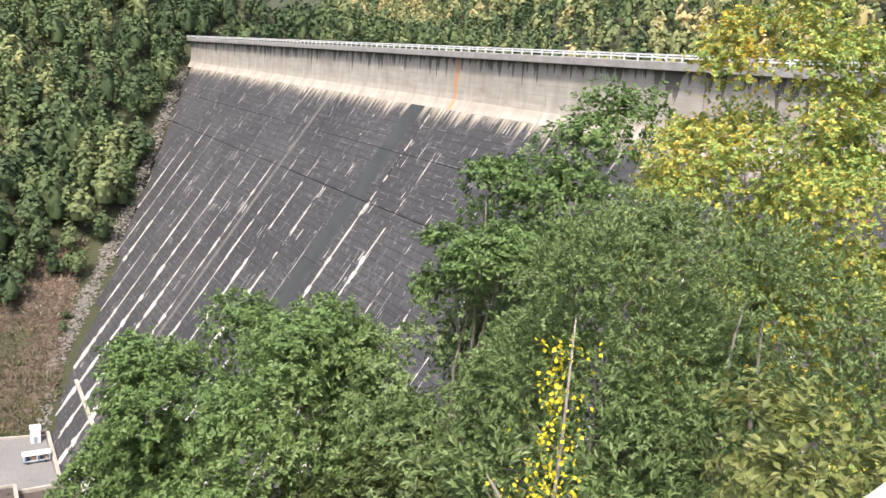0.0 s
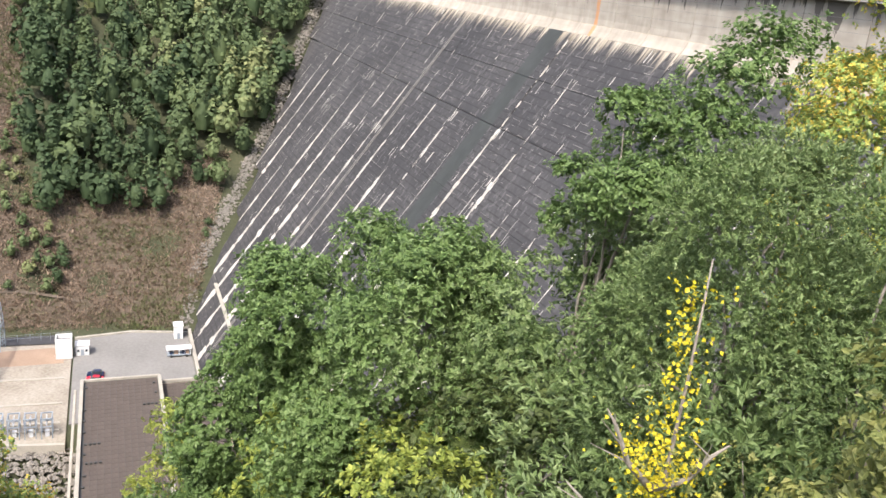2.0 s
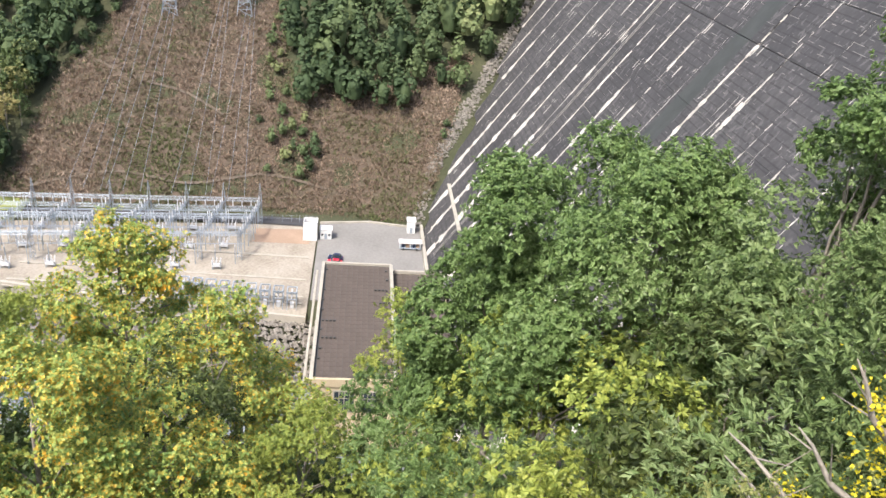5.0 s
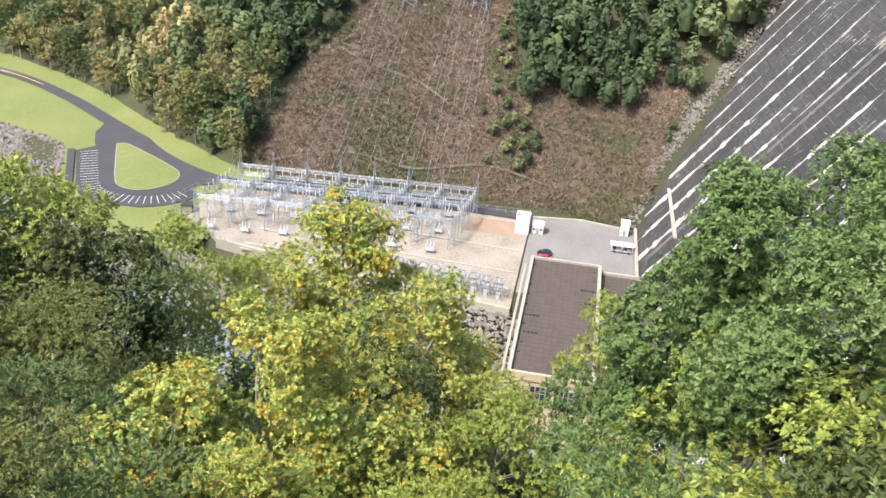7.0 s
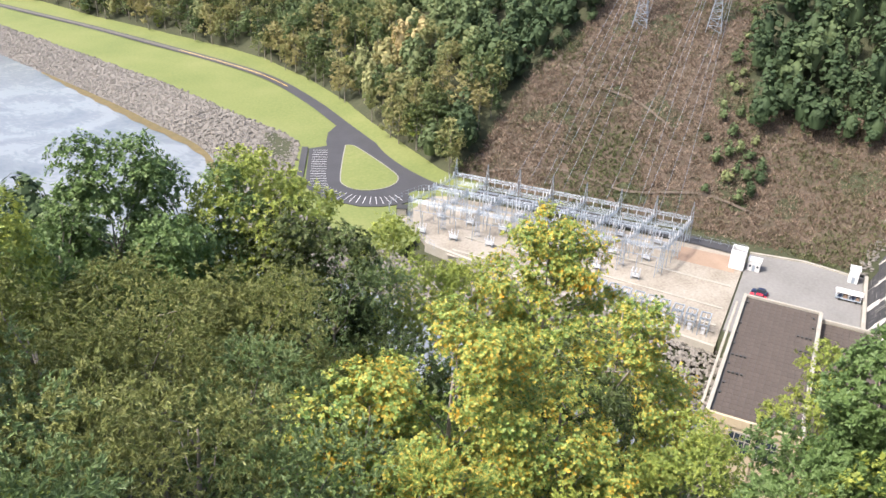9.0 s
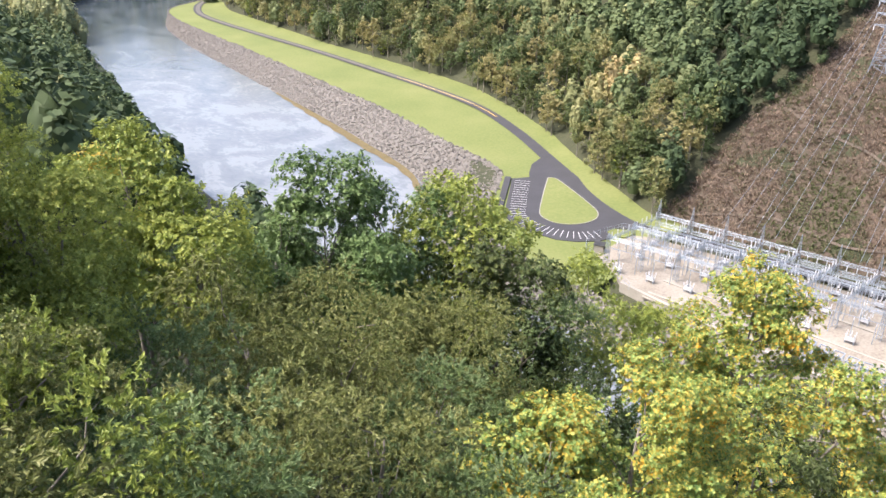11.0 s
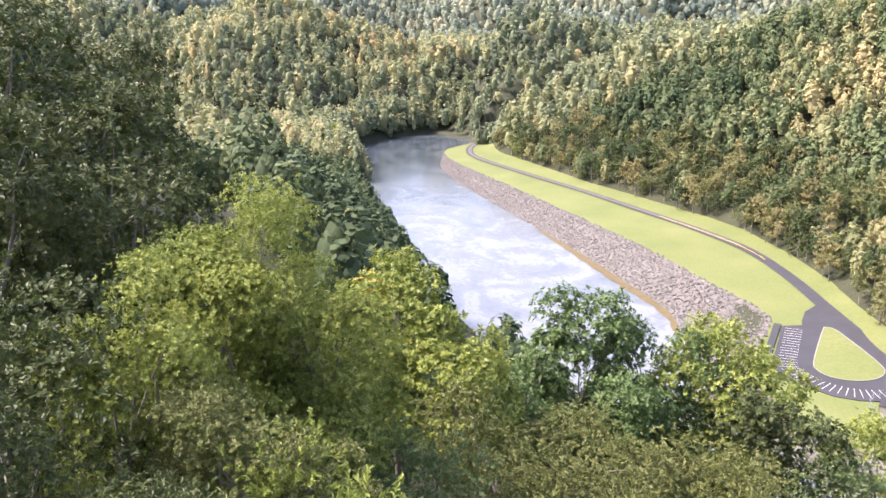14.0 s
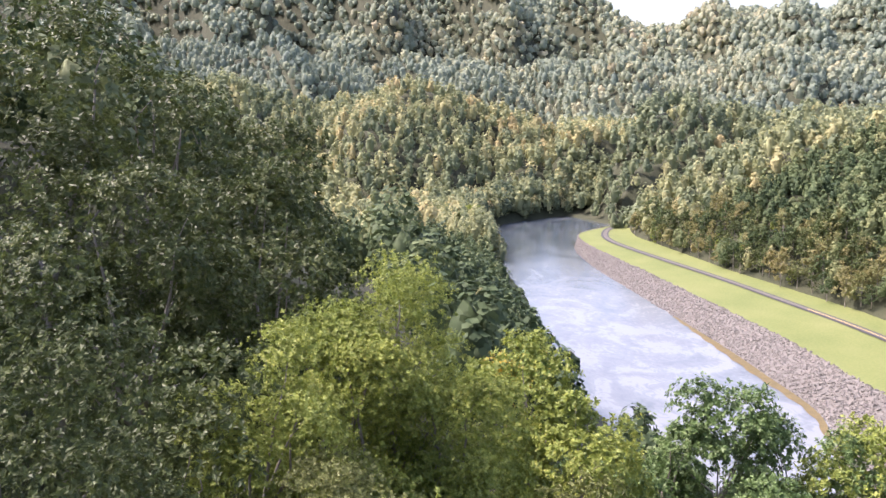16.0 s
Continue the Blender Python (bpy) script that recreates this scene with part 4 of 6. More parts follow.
for xa, xb in ((202, 0.9), (198.5, 0.7), (226, 1.0), (212, 0.8)):
    tagged(new("cable_trench", Build().prism([(xa, 13), (xa + xb, 13), (xa + xb + 4, 92), (xa + 4, 92)], 0.0, 0.35).mesh("cable_trench", CONCRETE)), "pale concrete cable trench across the switchyard", "cable trench", kind="structure")
pt = np.column_stack([rng.uniform(168, 192, 1600), rng.uniform(8.5, 62, 1600)])
tagged(rocks("tailrace_rocks", np.column_stack([pt, -7.5 + (pt[:, 0] - 168) * 0.27 + rng.uniform(-0.2, 0.3, 1600)]), rng.uniform(0.4, 1.1, 1600), ROCKMIX), "dark boulders sloping down to the tailrace", "rocks")


def lattice(b, p, q, w0, w1, bays, r=0.06):
    """A four-legged lattice between two points."""
    p, q = Vector(p), Vector(q)
    d = (q - p).normalized()
    a = Vector((1, 0, 0)) if abs(d.x) < 0.8 else Vector((0, 0, 1))
    c = d.cross(a).normalized()
    a = c.cross(d).normalized()
    at = lambda t, i: p.lerp(q, t) + (a * (1, 1, -1, -1)[i] + c * (1, -1, -1, 1)[i]) * ((w0 + (w1 - w0) * t) / 2)
    for i in range(4):
        b.beam(at(0, i), at(1, i), r, 4)
    for k in range(bays):
        for i in range(4):
            j = (i + 1) % 4
            t0, t1 = k / bays, (k + 1) / bays
            b.beam(at(t0, i), at(t1, j), r * 0.7, 3)
            b.beam(at(t1, i), at(t1, j), r * 0.7, 3)


def mast_mesh(h, peak):
    b = Build()
    lattice(b, (0, 0, 0), (0, 0, h), 1.3, 0.9, 7)
    lattice(b, (0, 0, h), (0, 0, h + peak), 0.9, 0.12, 4, 0.05)
    return b.mesh("mast", STEEL)


def girder_mesh(l):
    b = Build()
    lattice(b, (0, 0, 0), (0, l, 0), 0.9, 0.9, max(4, int(l / 1.4)), 0.055)
    return b.mesh("girder", STEEL)


def insulator_mesh():
    b = Build()
    for k in range(7):
        b.beam((0, 0, 0.25 * k), (0, 0, 0.25 * k + 0.13), 0.17, 8)
        b.beam((0, 0, 0.25 * k + 0.13), (0, 0, 0.25 * k + 0.25), 0.07, 6)
    return b.mesh("insulator", INSUL)


INSUL = surface("grey_porcelain", [(0.2, (0.45, 0.47, 0.5)), (0.8, (0.6, 0.62, 0.65))], 2, 5, 0.3, 0.02)
INS = insulator_mesh()
ROWS_AT = [(249.5, 30.0, 9.0, 5.0), (236.5, 31.0, 9.2, 1.0), (224.0, 33.0, 9.0, 0.8)]
SPACE = 11.25
for rx, ry, h, pk in ROWS_AT:
    mm, gg = mast_mesh(h, pk), girder_mesh(SPACE - 1.1)
    gantry = thing("gantry", "galvanised lattice steel gantry with pointed masts in the switchyard", "gantry", group="switchyard gantries")
    for k in range(8):
        sk = -0.8 * k if rx > 240 else -1.1 * k
        ob = part("mast", mm, gantry)
        ob.location = (rx + sk, ry + SPACE * k, 0.06)
        if k < 7:
            for zz_ in (h - 0.5, h - 3.4) if rx > 240 else (h - 0.5,):
                g = part("girder", gg, gantry)
                g.matrix_basis = pose(rx + sk - 0.4 * 0.8, ry + SPACE * k + 0.55, zz_, 0, 0, math.degrees(math.atan2(0.8 if rx > 240 else 1.1, SPACE)))
    for k in range(7):
        for j in range(3):
            ob = part("insulator", INS, gantry)
            ob.location = (rx - (0.8 if rx > 240 else 1.1) * (k + 0.25 + 0.25 * j), ry + SPACE * (k + 0.25 + 0.25 * j), h - 2.75)
# bays across the yard, joining the rows
cross = girder_mesh(12.4)
for k in range(8):
    for ra, rb in ((0, 1), (1, 2)):
        xa, ya, ha, _ = ROWS_AT[ra]
        xb, yb, hb, _ = ROWS_AT[rb]
        a = Vector((xa - 0.8 * k, ya + SPACE * k, ha - 1.2))
        b_ = Vector((xb - 1.1 * k, yb + SPACE * k, hb - 1.2))
        st = thing("bus_support", "slanting lattice steel bus girder between switchyard gantries", "steel girder", group="switchyard bus girders")
        b = Build()
        lattice(b, a, b_, 0.7, 0.7, 8, 0.05)
        part("girder", b.mesh("girder", STEEL), st)
        for t in (0.3, 0.6):
            q = a.lerp(b_, t)
            part("leg", Build().beam((q.x, q.y, 0.06), (q.x, q.y, q.z), 0.11, 6).mesh("leg", STEEL), st)
        for t in np.linspace(0.12, 0.9, 5):
            q = a.lerp(b_, t)
            ob = part("insulator", INS, st)
            ob.location = (q.x, q.y, q.z + 0.35)
# bus tubes along the yard
for xb, zb in ((246.0, 6.2), (242.5, 7.4), (239.5, 6.2), (233.0, 6.4), (229.5, 7.6), (221.0, 6.6), (246.0, 4.0), (233.0, 4.2)):
    bus = thing("bus_tube", "long pale aluminium bus tube on steel posts", "bus tube", group="bus tubes")
    part("tube", Build().beam((xb, 31, zb), (xb - 7.5, 109, zb), 0.10, 6).mesh("tube", STEEL), bus)
    for k in range(14):
        t = (k + 0.5) / 14
        x_, y_ = xb - 7.5 * t, 31 + 78 * t
        part("post", Build().beam((x_, y_, 0.06), (x_, y_, zb - 1.0), 0.12, 5).mesh("post", STEEL), bus)
        o = part("insulator", INS, bus)
        o.matrix_basis = Matrix.Translation((x_, y_, zb - 1.05)) @ Matrix.Diagonal((0.8, 0.8, 0.6, 1))
# breakers and disconnects on the ground
brk = thing("circuit_breaker", "pale grey circuit breaker with three bushings on the gravel", "circuit breaker", (243, 38, 0.06), group="breakers")
part("base", Build().box(-0.5, 0.5, -1.3, 1.3, 0.9, 1.7, 0.08).mesh("base", INSUL), brk)
for x in (-0.4, 0.4):
    for y in (-1.1, 1.1):
        part("leg", Build().box(x - 0.08, x + 0.08, y - 0.08, y + 0.08, 0, 0.9).mesh("leg", STEEL), brk)
for y in (-1.1, 0, 1.1):
    for x in (-0.4, 0.4):
        o = part("bushing", INS, brk)
        o.matrix_basis = pose(x, y, 1.7, 0, 25 * (1 if x > 0 else -1), 0)
for k in range(7):
    for x in (243.0, 230.0, 217.5):
        if (k, x) == (0, 243.0):
            continue
        copy_thing(brk, pose(x - 0.9 * k + rs.uniform(-0.5, 0.5), 38 + SPACE * k + rs.uniform(-1, 1), 0.06, 0, 0, rs.uniform(-4, 4)))
# the close bank of equipment behind the retaining wall
bankrow = None
for k in range(9):
    y = 15.5 + 3.6 * k
    x = 196.5 + 0.12 * (y - 12)
    if bankrow is None:
        bankrow = thing("disconnect_switch", "pale steel disconnect switch frame with insulators", "switch frame", (x, y, 0.06), group="switch frames")
        for dx in (-1.5, 1.5):
            for dy in (-1.2, 1.2):
                part("leg", Build().beam((dx, dy, 0), (dx, dy, 5.4), 0.12, 5).mesh("leg", STEEL), bankrow)
        for z in (3.2, 5.3):
            part("frame", Build().box(-1.7, 1.7, -1.35, -1.1, z, z + 0.25).box(-1.7, 1.7, 1.1, 1.35, z, z + 0.25).box(-1.7, -1.45, -1.099, 1.099, z, z + 0.25).box(1.45, 1.7, -1.099, 1.099, z, z + 0.25).mesh("frame", STEEL), bankrow)
        for dx in (-1, 0, 1):
            o = part("insulator", INS, bankrow)
            o.location = (dx, 0.0, 3.4)
        part("cabinet", Build().box(-0.5, 0.5, -0.5, 0.5, 0, 1.6, 0.06).mesh("cabinet", INSUL), bankrow)
    else:
        copy_thing(bankrow, pose(x, y, 0.06, 0, 0, rs.uniform(-2, 2)))
hut = thing("gate_hut", "small dark open shed at the switchyard gate", "shed", (221.5, 117.5, 0.1), 20)
part("roof", Build().box(-1.8, 1.8, -1.8, 1.8, 2.5, 2.7, 0.05).mesh("roof", DARK), hut)
part("wall", Build().box(-1.6, 1.6, 1.45, 1.6, 0, 2.5).mesh("wall", DARK), hut)
part("wall", Build().box(1.45, 1.6, -1.6, 1.449, 0, 2.5).mesh("wall", DARK), hut)
part("wall", Build().box(-1.6, -1.45, -1.6, 1.449, 0, 2.5).mesh("wall", CONCRETE), hut)
# chain fence round the yard
fence = thing("fence", "tall grey chain-link fence round the switchyard", "fence")
FPOST = Build().beam((0, 0, 0), (0, 0, 2.5), 0.06, 6).mesh("post", STEEL)
fl = smooth_line([(204, 97), (213, 112), (222.5, 123), (238, 121.5), (244, 111), (250.5, 40), (252, 12)], 3)
for p in fl[::1]:
    o = part("post", FPOST, fence)
    o.location = (p[0], p[1], 0)
for z in (0.3, 1.4, 2.5):
    vv = [(x, y, z) for x, y in fl]
    part("rail", Build().tube(vv, [0.035] * len(vv), 4).mesh("rail", STEEL), fence)
# ---- pylons and lines ----
def pylon(at, turn, label):
    p = thing("transmission_tower", label, "pylon", at, turn, "transmission towers")
    b = Build()
    lattice(b, (0, 0, 0), (0, 0, 13), 5.6, 2.0, 5, 0.13)
    part("lower_body", b.mesh("lower_body", STEEL), p)
    b = Build()
    lattice(b, (0, 0, 13), (0, 0, 27), 2.0, 1.2, 8, 0.10)
    lattice(b, (0, 0, 27), (0, 0, 30), 1.2, 0.1, 2, 0.08)
    part("upper_body", b.mesh("upper_body", STEEL), p)
    for z in (15.5, 19.5, 23.5):
        b = Build()
        for s in (-1, 1):
            lattice(b, (0, s * 0.6, z), (0, s * 4.6, z + 0.3), 0.9, 0.15, 4, 0.07)
        part("crossarm", b.mesh("crossarm", STEEL), p)
        for s in (-1, 1):
            o = part("insulator", INS, p)
            o.location = (0, s * 4.5, z - 1.7)
    return p


TW = [(325.0, 71.5), (327.0, 44.5)]
tops = []
for x, y in TW:
    z = float(land(x, y))
    pylon((x, y, z - 0.3), 8, "tall galvanised lattice transmission tower on the cleared slope")
    tops.append((x, y, z))
for n_, ((x, y, z), (ex, ey)) in enumerate(zip(tops, ((249, 78), (248.5, 46)))):
    for za in (13.8, 17.8, 21.8):
        for s in (-1, 1):
            a = Vector((x, y + s * 4.5, z + za))
            e = Vector((ex, ey + s * 6 + (za - 17.8) * 1.3, 9.5))
            pts = [a.lerp(e, t) - Vector((0, 0, 7.0 * t * (1 - t))) for t in np.linspace(0, 1, 13)]
            w_ = thing("power_line", "thin sagging overhead power line down the cleared slope", "cable", group="power lines")
            part("conductor", Build().tube(pts, [0.05] * 13, 4).mesh("conductor", STEEL), w_)
            up = Vector((x + 140, y + 8 + s * 6, z + za + 75))
            pts = [a.lerp(up, t) - Vector((0, 0, 10 * t * (1 - t))) for t in np.linspace(0, 1, 9)]
            part("conductor", Build().tube(pts, [0.05] * 9, 4).mesh("conductor", STEEL), w_)

# ---- cleared slope ----
TRACK = surface("trodden_earth", [(0.3, (0.075, 0.060, 0.045)), (0.7, (0.125, 0.10, 0.078))], 0.3, 10, 0.95, 0.4)
CLEARED = [(256, 118), (271, 111), (292, 108), (306, 103), (324, 92), (350, 84), (420, 80), (420, 34), (350, 28), (331, 28), (308, 26), (290, 20), (292, 4), (290, -14), (298, -36), (262, -26), (254, -18)]


BRUSHY = [(304, 22) if p == (290, 20) else (308, 4) if p == (292, 4) else (308, -16) if p == (290, -14) else (314, -42) if p == (298, -36) else p for p in CLEARED]


def in_poly(x, y, poly):
    inside = np.zeros(np.shape(x), bool)
    for (ax, ay), (bx, by) in zip(poly, poly[1:] + poly[:1]):
        cr = (ay > y) != (by > y)
        xi = ax + (y - ay) * (bx - ax) / (by - ay + 1e-12)
        inside ^= cr & (x < xi)
    return inside


gx, gy = np.meshgrid(np.arange(252, 424, 2.0), np.arange(-44, 122, 2.0))
gz = land(gx, gy) + 0.25 + 0.5 * waves(gx, gy, 5, 2) * (line_gap(gx, gy, RIGHT_TOE)[0] > 4)
nx_, ny_ = gx.shape[1], gx.shape[0]
keep = in_poly(gx, gy, BRUSHY) & (line_gap(gx, gy, RIGHT_TOE)[1] > 0)
ff = []
for j in range(ny_ - 1):
    for i in range(nx_ - 1):
        if keep[j, i] and keep[j + 1, i] and keep[j, i + 1] and keep[j + 1, i + 1]:
            a = j * nx_ + i
            ff.append((a, a + 1, a + nx_ + 1, a + nx_))
tagged(new("brush_slope", mesh_of("brush_slope", np.stack([gx.ravel(), gy.ravel(), gz.ravel()], 1).tolist(), ff, BRUSHSOIL, True)), "cleared hillside of dry brown grass and soil", "slope", kind="structure")
for tr_ in ([(310, 100), (303, 88), (299, 75), (296, 61), (289, 47)], [(262, 104), (268, 80), (266, 55), (270, 30), (266, 8)]):
    ln_ = smooth_line(tr_, 2)
    v, f = ribbon(ln_, 0.8, 0)
    vv = np.array(v)
    vv[:, 2] = land(vv[:, 0], vv[:, 1]) + 0.75
    tagged(new("trail", mesh_of("trail", vv.tolist(), f, TRACK)), "faint pale track across the brush slope", "track", kind="structure")

# ================= trees =================
def unit(a):
    return a / np.maximum(np.linalg.norm(a, axis=-1, keepdims=True), 1e-9)


def leaf_cards(c, nrm, size, aspect, r, along=None):
    """A folded leaf at each place: four corners, bent along the middle, pointing along a direction."""
    n = len(c)
    if along is None:
        nrm = unit(nrm + r.normal(0, 0.55, (n, 3)))
        along = r.normal(0, 1, (n, 3))
    t = unit(along)
    nrm = unit(nrm - t * (nrm * t).sum(1, keepdims=True))
    b = np.cross(nrm, t)
    s = (size * r.uniform(0.65, 1.3, n))[:, None]
    w = s * aspect
    v = np.stack([c - t * s / 2, c + b * w / 2 + nrm * s * 0.1, c + t * s / 2 - nrm * s * 0.08, c - b * w / 2 + nrm * s * 0.1], 1)
    return v.reshape(-1, 3), np.arange(4 * n).reshape(n, 4)


def clump_crown(r, rx, rz, z0, clumps, leaves, size, aspect, swell=1.0, shape="round", droop=0.0):
    """A crown of boughs: rounded masses of leaf whorls, lit outside and open between, from z0 up to z0 + rz. Returns bough centres, verts, faces."""
    n = max(9, int(clumps * 0.5))
    k = np.arange(n) + 0.5
    turn = 2.39996 * k + r.normal(0, 0.25, n)
    if shape == "cone":
        h = np.clip(1 - (k / n) ** 0.7 + r.normal(0, 0.02, n), 0.0, 0.97)
        wide = np.interp(h, [0, 0.15, 0.4, 0.58, 0.75, 0.9, 1], [0.75, 0.95, 1.0, 0.88, 0.66, 0.34, 0.04])
        q = r.uniform(0.3, 0.92, n)
        cen = np.stack([np.cos(turn) * wide * q * rx, np.sin(turn) * wide * q * rx, z0 + h * rz * 0.97], 1)
        lr = rx * 1.6 / math.sqrt(n) * np.interp(h, [0, 0.6, 0.86, 1], [1.5, 1.4, 1.5, 0.8])
        core = np.stack([0 * k, 0 * k, cen[:, 2] - 0.3 * rx], 1)
    else:
        # great boughs first, each carrying several smaller masses on its outer side
        big = int(np.clip(n // 5, 6, 15))
        kb = np.arange(big) + 0.5
        ta, zb = 2.39996 * kb + r.uniform(0, 6.28) + r.normal(0, 0.2, big), np.clip(1 - 1.75 * kb / big, -0.75, 0.95)
        qb = np.sqrt(1 - zb**2)
        db = unit(np.stack([qb * np.cos(ta), qb * np.sin(ta), zb], 1) + r.normal(0, 0.08, (big, 3)))
        reach = r.uniform(0.50, 0.66, big)
        mid = np.array([0, 0, z0 + rz * 0.44])
        size_ = np.array([rx, rx, rz * 0.56])
        bc = db * reach[:, None] * size_
        br = 1.75 / math.sqrt(big) * r.uniform(0.78, 1.0, big)
        own = np.arange(n) % big
        ds = unit(r.normal(0, 0.9, (n, 3)) + db[own] * 0.8 + [0, 0, 0.12])
        cen = mid + bc[own] + ds * (br[own] * r.uniform(0.4, 0.85, n))[:, None] * size_
        lr = rx * br[own] * 0.62 * (0.5 + 0.5 * (rz / (2 * rx)) ** 0.5)
        core = mid + bc[own] * 0.75
    lr = lr * r.uniform(0.7, 1.3, n) * swell
    away = unit(cen - core)
    per = 9
    ns = leaves // per
    w = lr ** (1.0 if shape == "cone" else 2.0)
    b = r.choice(n, ns, p=w / w.sum())
    d = unit(r.normal(0, 1, (ns, 3)) + away[b] * 0.85 + [0, 0, 0.35])
    rad = lr[b] * (1 - (0.9 if shape == "cone" else 0.55) * r.random(ns) ** (1.2 if shape == "cone" else 3.0)) * (1 + 0.12 * r.normal(0, 1, ns))
    sp = cen[b] + d * rad[:, None] * [1, 1, 0.78]
    ax = unit(d * 0.85 + [0, 0, 0.4 - 1.1 * droop] + r.normal(0, 0.3, (ns, 3)))
    ax, sp = np.repeat(ax, per, 0), np.repeat(sp, per, 0)
    m = len(ax)
    side = np.cross(ax, r.normal(0, 1, (m, 3)))
    side = unit(side)
    if droop:
        t = unit(ax + side * 0.75)
        pos = sp + ax * (size * r.uniform(0.0, 1.7, m))[:, None] + t * size * 0.4
        nrm = unit(side * -0.5 + [0, 0, 0.9] + r.normal(0, 0.35, (m, 3)))
    else:
        t = unit(ax * 0.4 + side)
        pos = sp + ax * (size * r.uniform(-0.5, 0.9, m))[:, None] + t * size * 0.55
        nrm = unit(ax + r.normal(0, 0.3, (m, 3)))
    v, f = leaf_cards(pos, nrm, size, aspect, r, t)
    return cen, v, f


def big_tree(at, height, rx, rz, mat, label, seed, leaves=14000, size=0.19, aspect=0.58, clumps=90, shape="round", swell=1.12, droop=0.0, limbs=10, lean=(0, 0), name="tree", trunk_r=None):
    r = np.random.default_rng(seed)
    z0 = height - rz
    tree = thing(name, label, "tree", at)
    cen, v, f = clump_crown(r, rx, rz, z0, clumps, leaves, size, aspect, swell, shape, droop)
    tr = trunk_r or 0.011 * height + 0.04
    tip = height * (0.93 if shape == "cone" else 0.72)
    line = [(lean[0] * t + 0.25 * math.sin(3 * t + seed), lean[1] * t + 0.25 * math.cos(2.3 * t + seed) - 0.25 * math.cos(seed), -1.0 + (tip + 1.0) * t) for t in np.linspace(0, 1, 9)]
    off = np.array(line[0][:2])
    line = [(x - off[0], y - off[1], z) for x, y, z in line]
    part("trunk", Build().tube(line, [tr * (1.1 - t) ** (1.5 if shape == "cone" else 0.8) + 0.015 for t in np.linspace(0, 1, 9)], 8).mesh("trunk", BARK, True), tree)
    for k in range(limbs):
        c = cen[(k * 7) % len(cen)]
        t = float(np.clip((c[2] - rx * 0.5) / max(tip, 1), 0.25, 0.9))
        i = t * 8
        a = Vector(line[int(i)]).lerp(Vector(line[min(8, int(i) + 1)]), i - int(i))
        e = Vector(c)
        pts = [a.lerp(e, s) + Vector((0, 0, 0.35 * rx * s * (1 - s))) + Vector(r.normal(0, 0.05 * rx, 3) * (0 if s in (0, 1) else 1)) for s in (0, 0.3, 0.6, 0.85, 1)]
        part("limb", Build().tube(pts, [tr * 0.3, tr * 0.22, tr * 0.15, tr * 0.09, tr * 0.03], 6).mesh("limb", BARK, True), tree)
    part("crown", mesh_of("crown", v.tolist(), f.tolist(), mat), tree, kind="stuff")
    return tree


def on(az, d):
    return d * math.cos(radians(az)), d * math.sin(radians(az))


def stand(az, el, d, crown, rx, mat, label, seed, extra=4.0, **kw):
    """A tree whose top shows at that bearing and height from the overlook; its crown is that deep."""
    x, y = on(az, d)
    g = float(land(x, y))
    topz = EYE + d * math.tan(radians(el))
    h = max(topz - g, crown * 0.9)
    base = topz - h
    return big_tree((x, y, base), h, rx, min(crown, h * 0.97), mat, label, seed, **kw)


# the slope below the overlook
stand(-19.8, -14.3, 22, 10.5, 4.2, OAK, "full green oak with pale grey trunk below the overlook", 1, leaves=135000, size=0.15, aspect=0.5, clumps=140, limbs=16, trunk_r=0.2)
stand(-11.3, -23.6, 23, 7.0, 2.0, OAK, "green oak beside a larger oak on the steep slope", 2, leaves=40000, size=0.15, clumps=60)
stand(-43.5, -6.4, 13.6, 8.0, 2.5, WILLOW, "broad green tree with narrow drooping leaves", 3, leaves=100000, size=0.085, aspect=0.42, clumps=170, droop=0.6, limbs=14)
stand(-54, -9.5, 12, 7.0, 2.1, WILLOW, "green narrow-leaved tree close below the railing", 4, leaves=50000, size=0.08, aspect=0.42, clumps=90, droop=0.6)
stand(-33, -11.7, 20, 8.0, 2.4, WILLOW, "yellowing green tree between two larger trees", 5, leaves=26000, size=0.13, clumps=70)
stand(-39.5, -2.7, 21, 8.0, 2.3, OAK, "dark green oak in front of the dam wall", 6, leaves=30000, size=0.13, clumps=60)
stand(-35.2, -6.5, 20, 5.0, 1.4, OAK, "small dark green oak in front of the dam face", 61, leaves=12000, size=0.13, clumps=30)
stand(-50.8, 8.5, 20, 13, 2.6, TULIP, "tall tree with green leaves turning yellow", 7, leaves=80000, size=0.085, aspect=0.75, clumps=170, limbs=14)
stand(-58.5, 6.0, 18, 13.0, 2.6, TULIP, "yellowing tree beside the railing", 8, leaves=80000, size=0.08, aspect=0.75, clumps=170, limbs=12)
stand(-58, -17.5, 9, 4.0, 1.3, OLIVE, "low tangled shrub with brown twigs", 9, leaves=6500, size=0.12, clumps=50, limbs=16)
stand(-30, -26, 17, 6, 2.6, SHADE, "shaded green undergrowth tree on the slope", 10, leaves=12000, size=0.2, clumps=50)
stand(-17, -31, 19, 6, 3.2, LIME, "low yellow-green shrub below the oak", 11, leaves=12000, size=0.18, clumps=60)
stand(-26, -33, 15, 5, 2.2, LIME, "low yellow-green sapling on the slope", 12, leaves=6500, size=0.16, clumps=50)
stand(-6.5, -33, 26, 6, 2.0, OAK, "green tree by the powerhouse slope", 13, leaves=20000, size=0.16, clumps=50)
stand(-4.6, -30.3, 60, 9, 2.6, LIME, "olive-green tree beside the powerhouse roof", 14, leaves=10500, size=0.26, clumps=60)
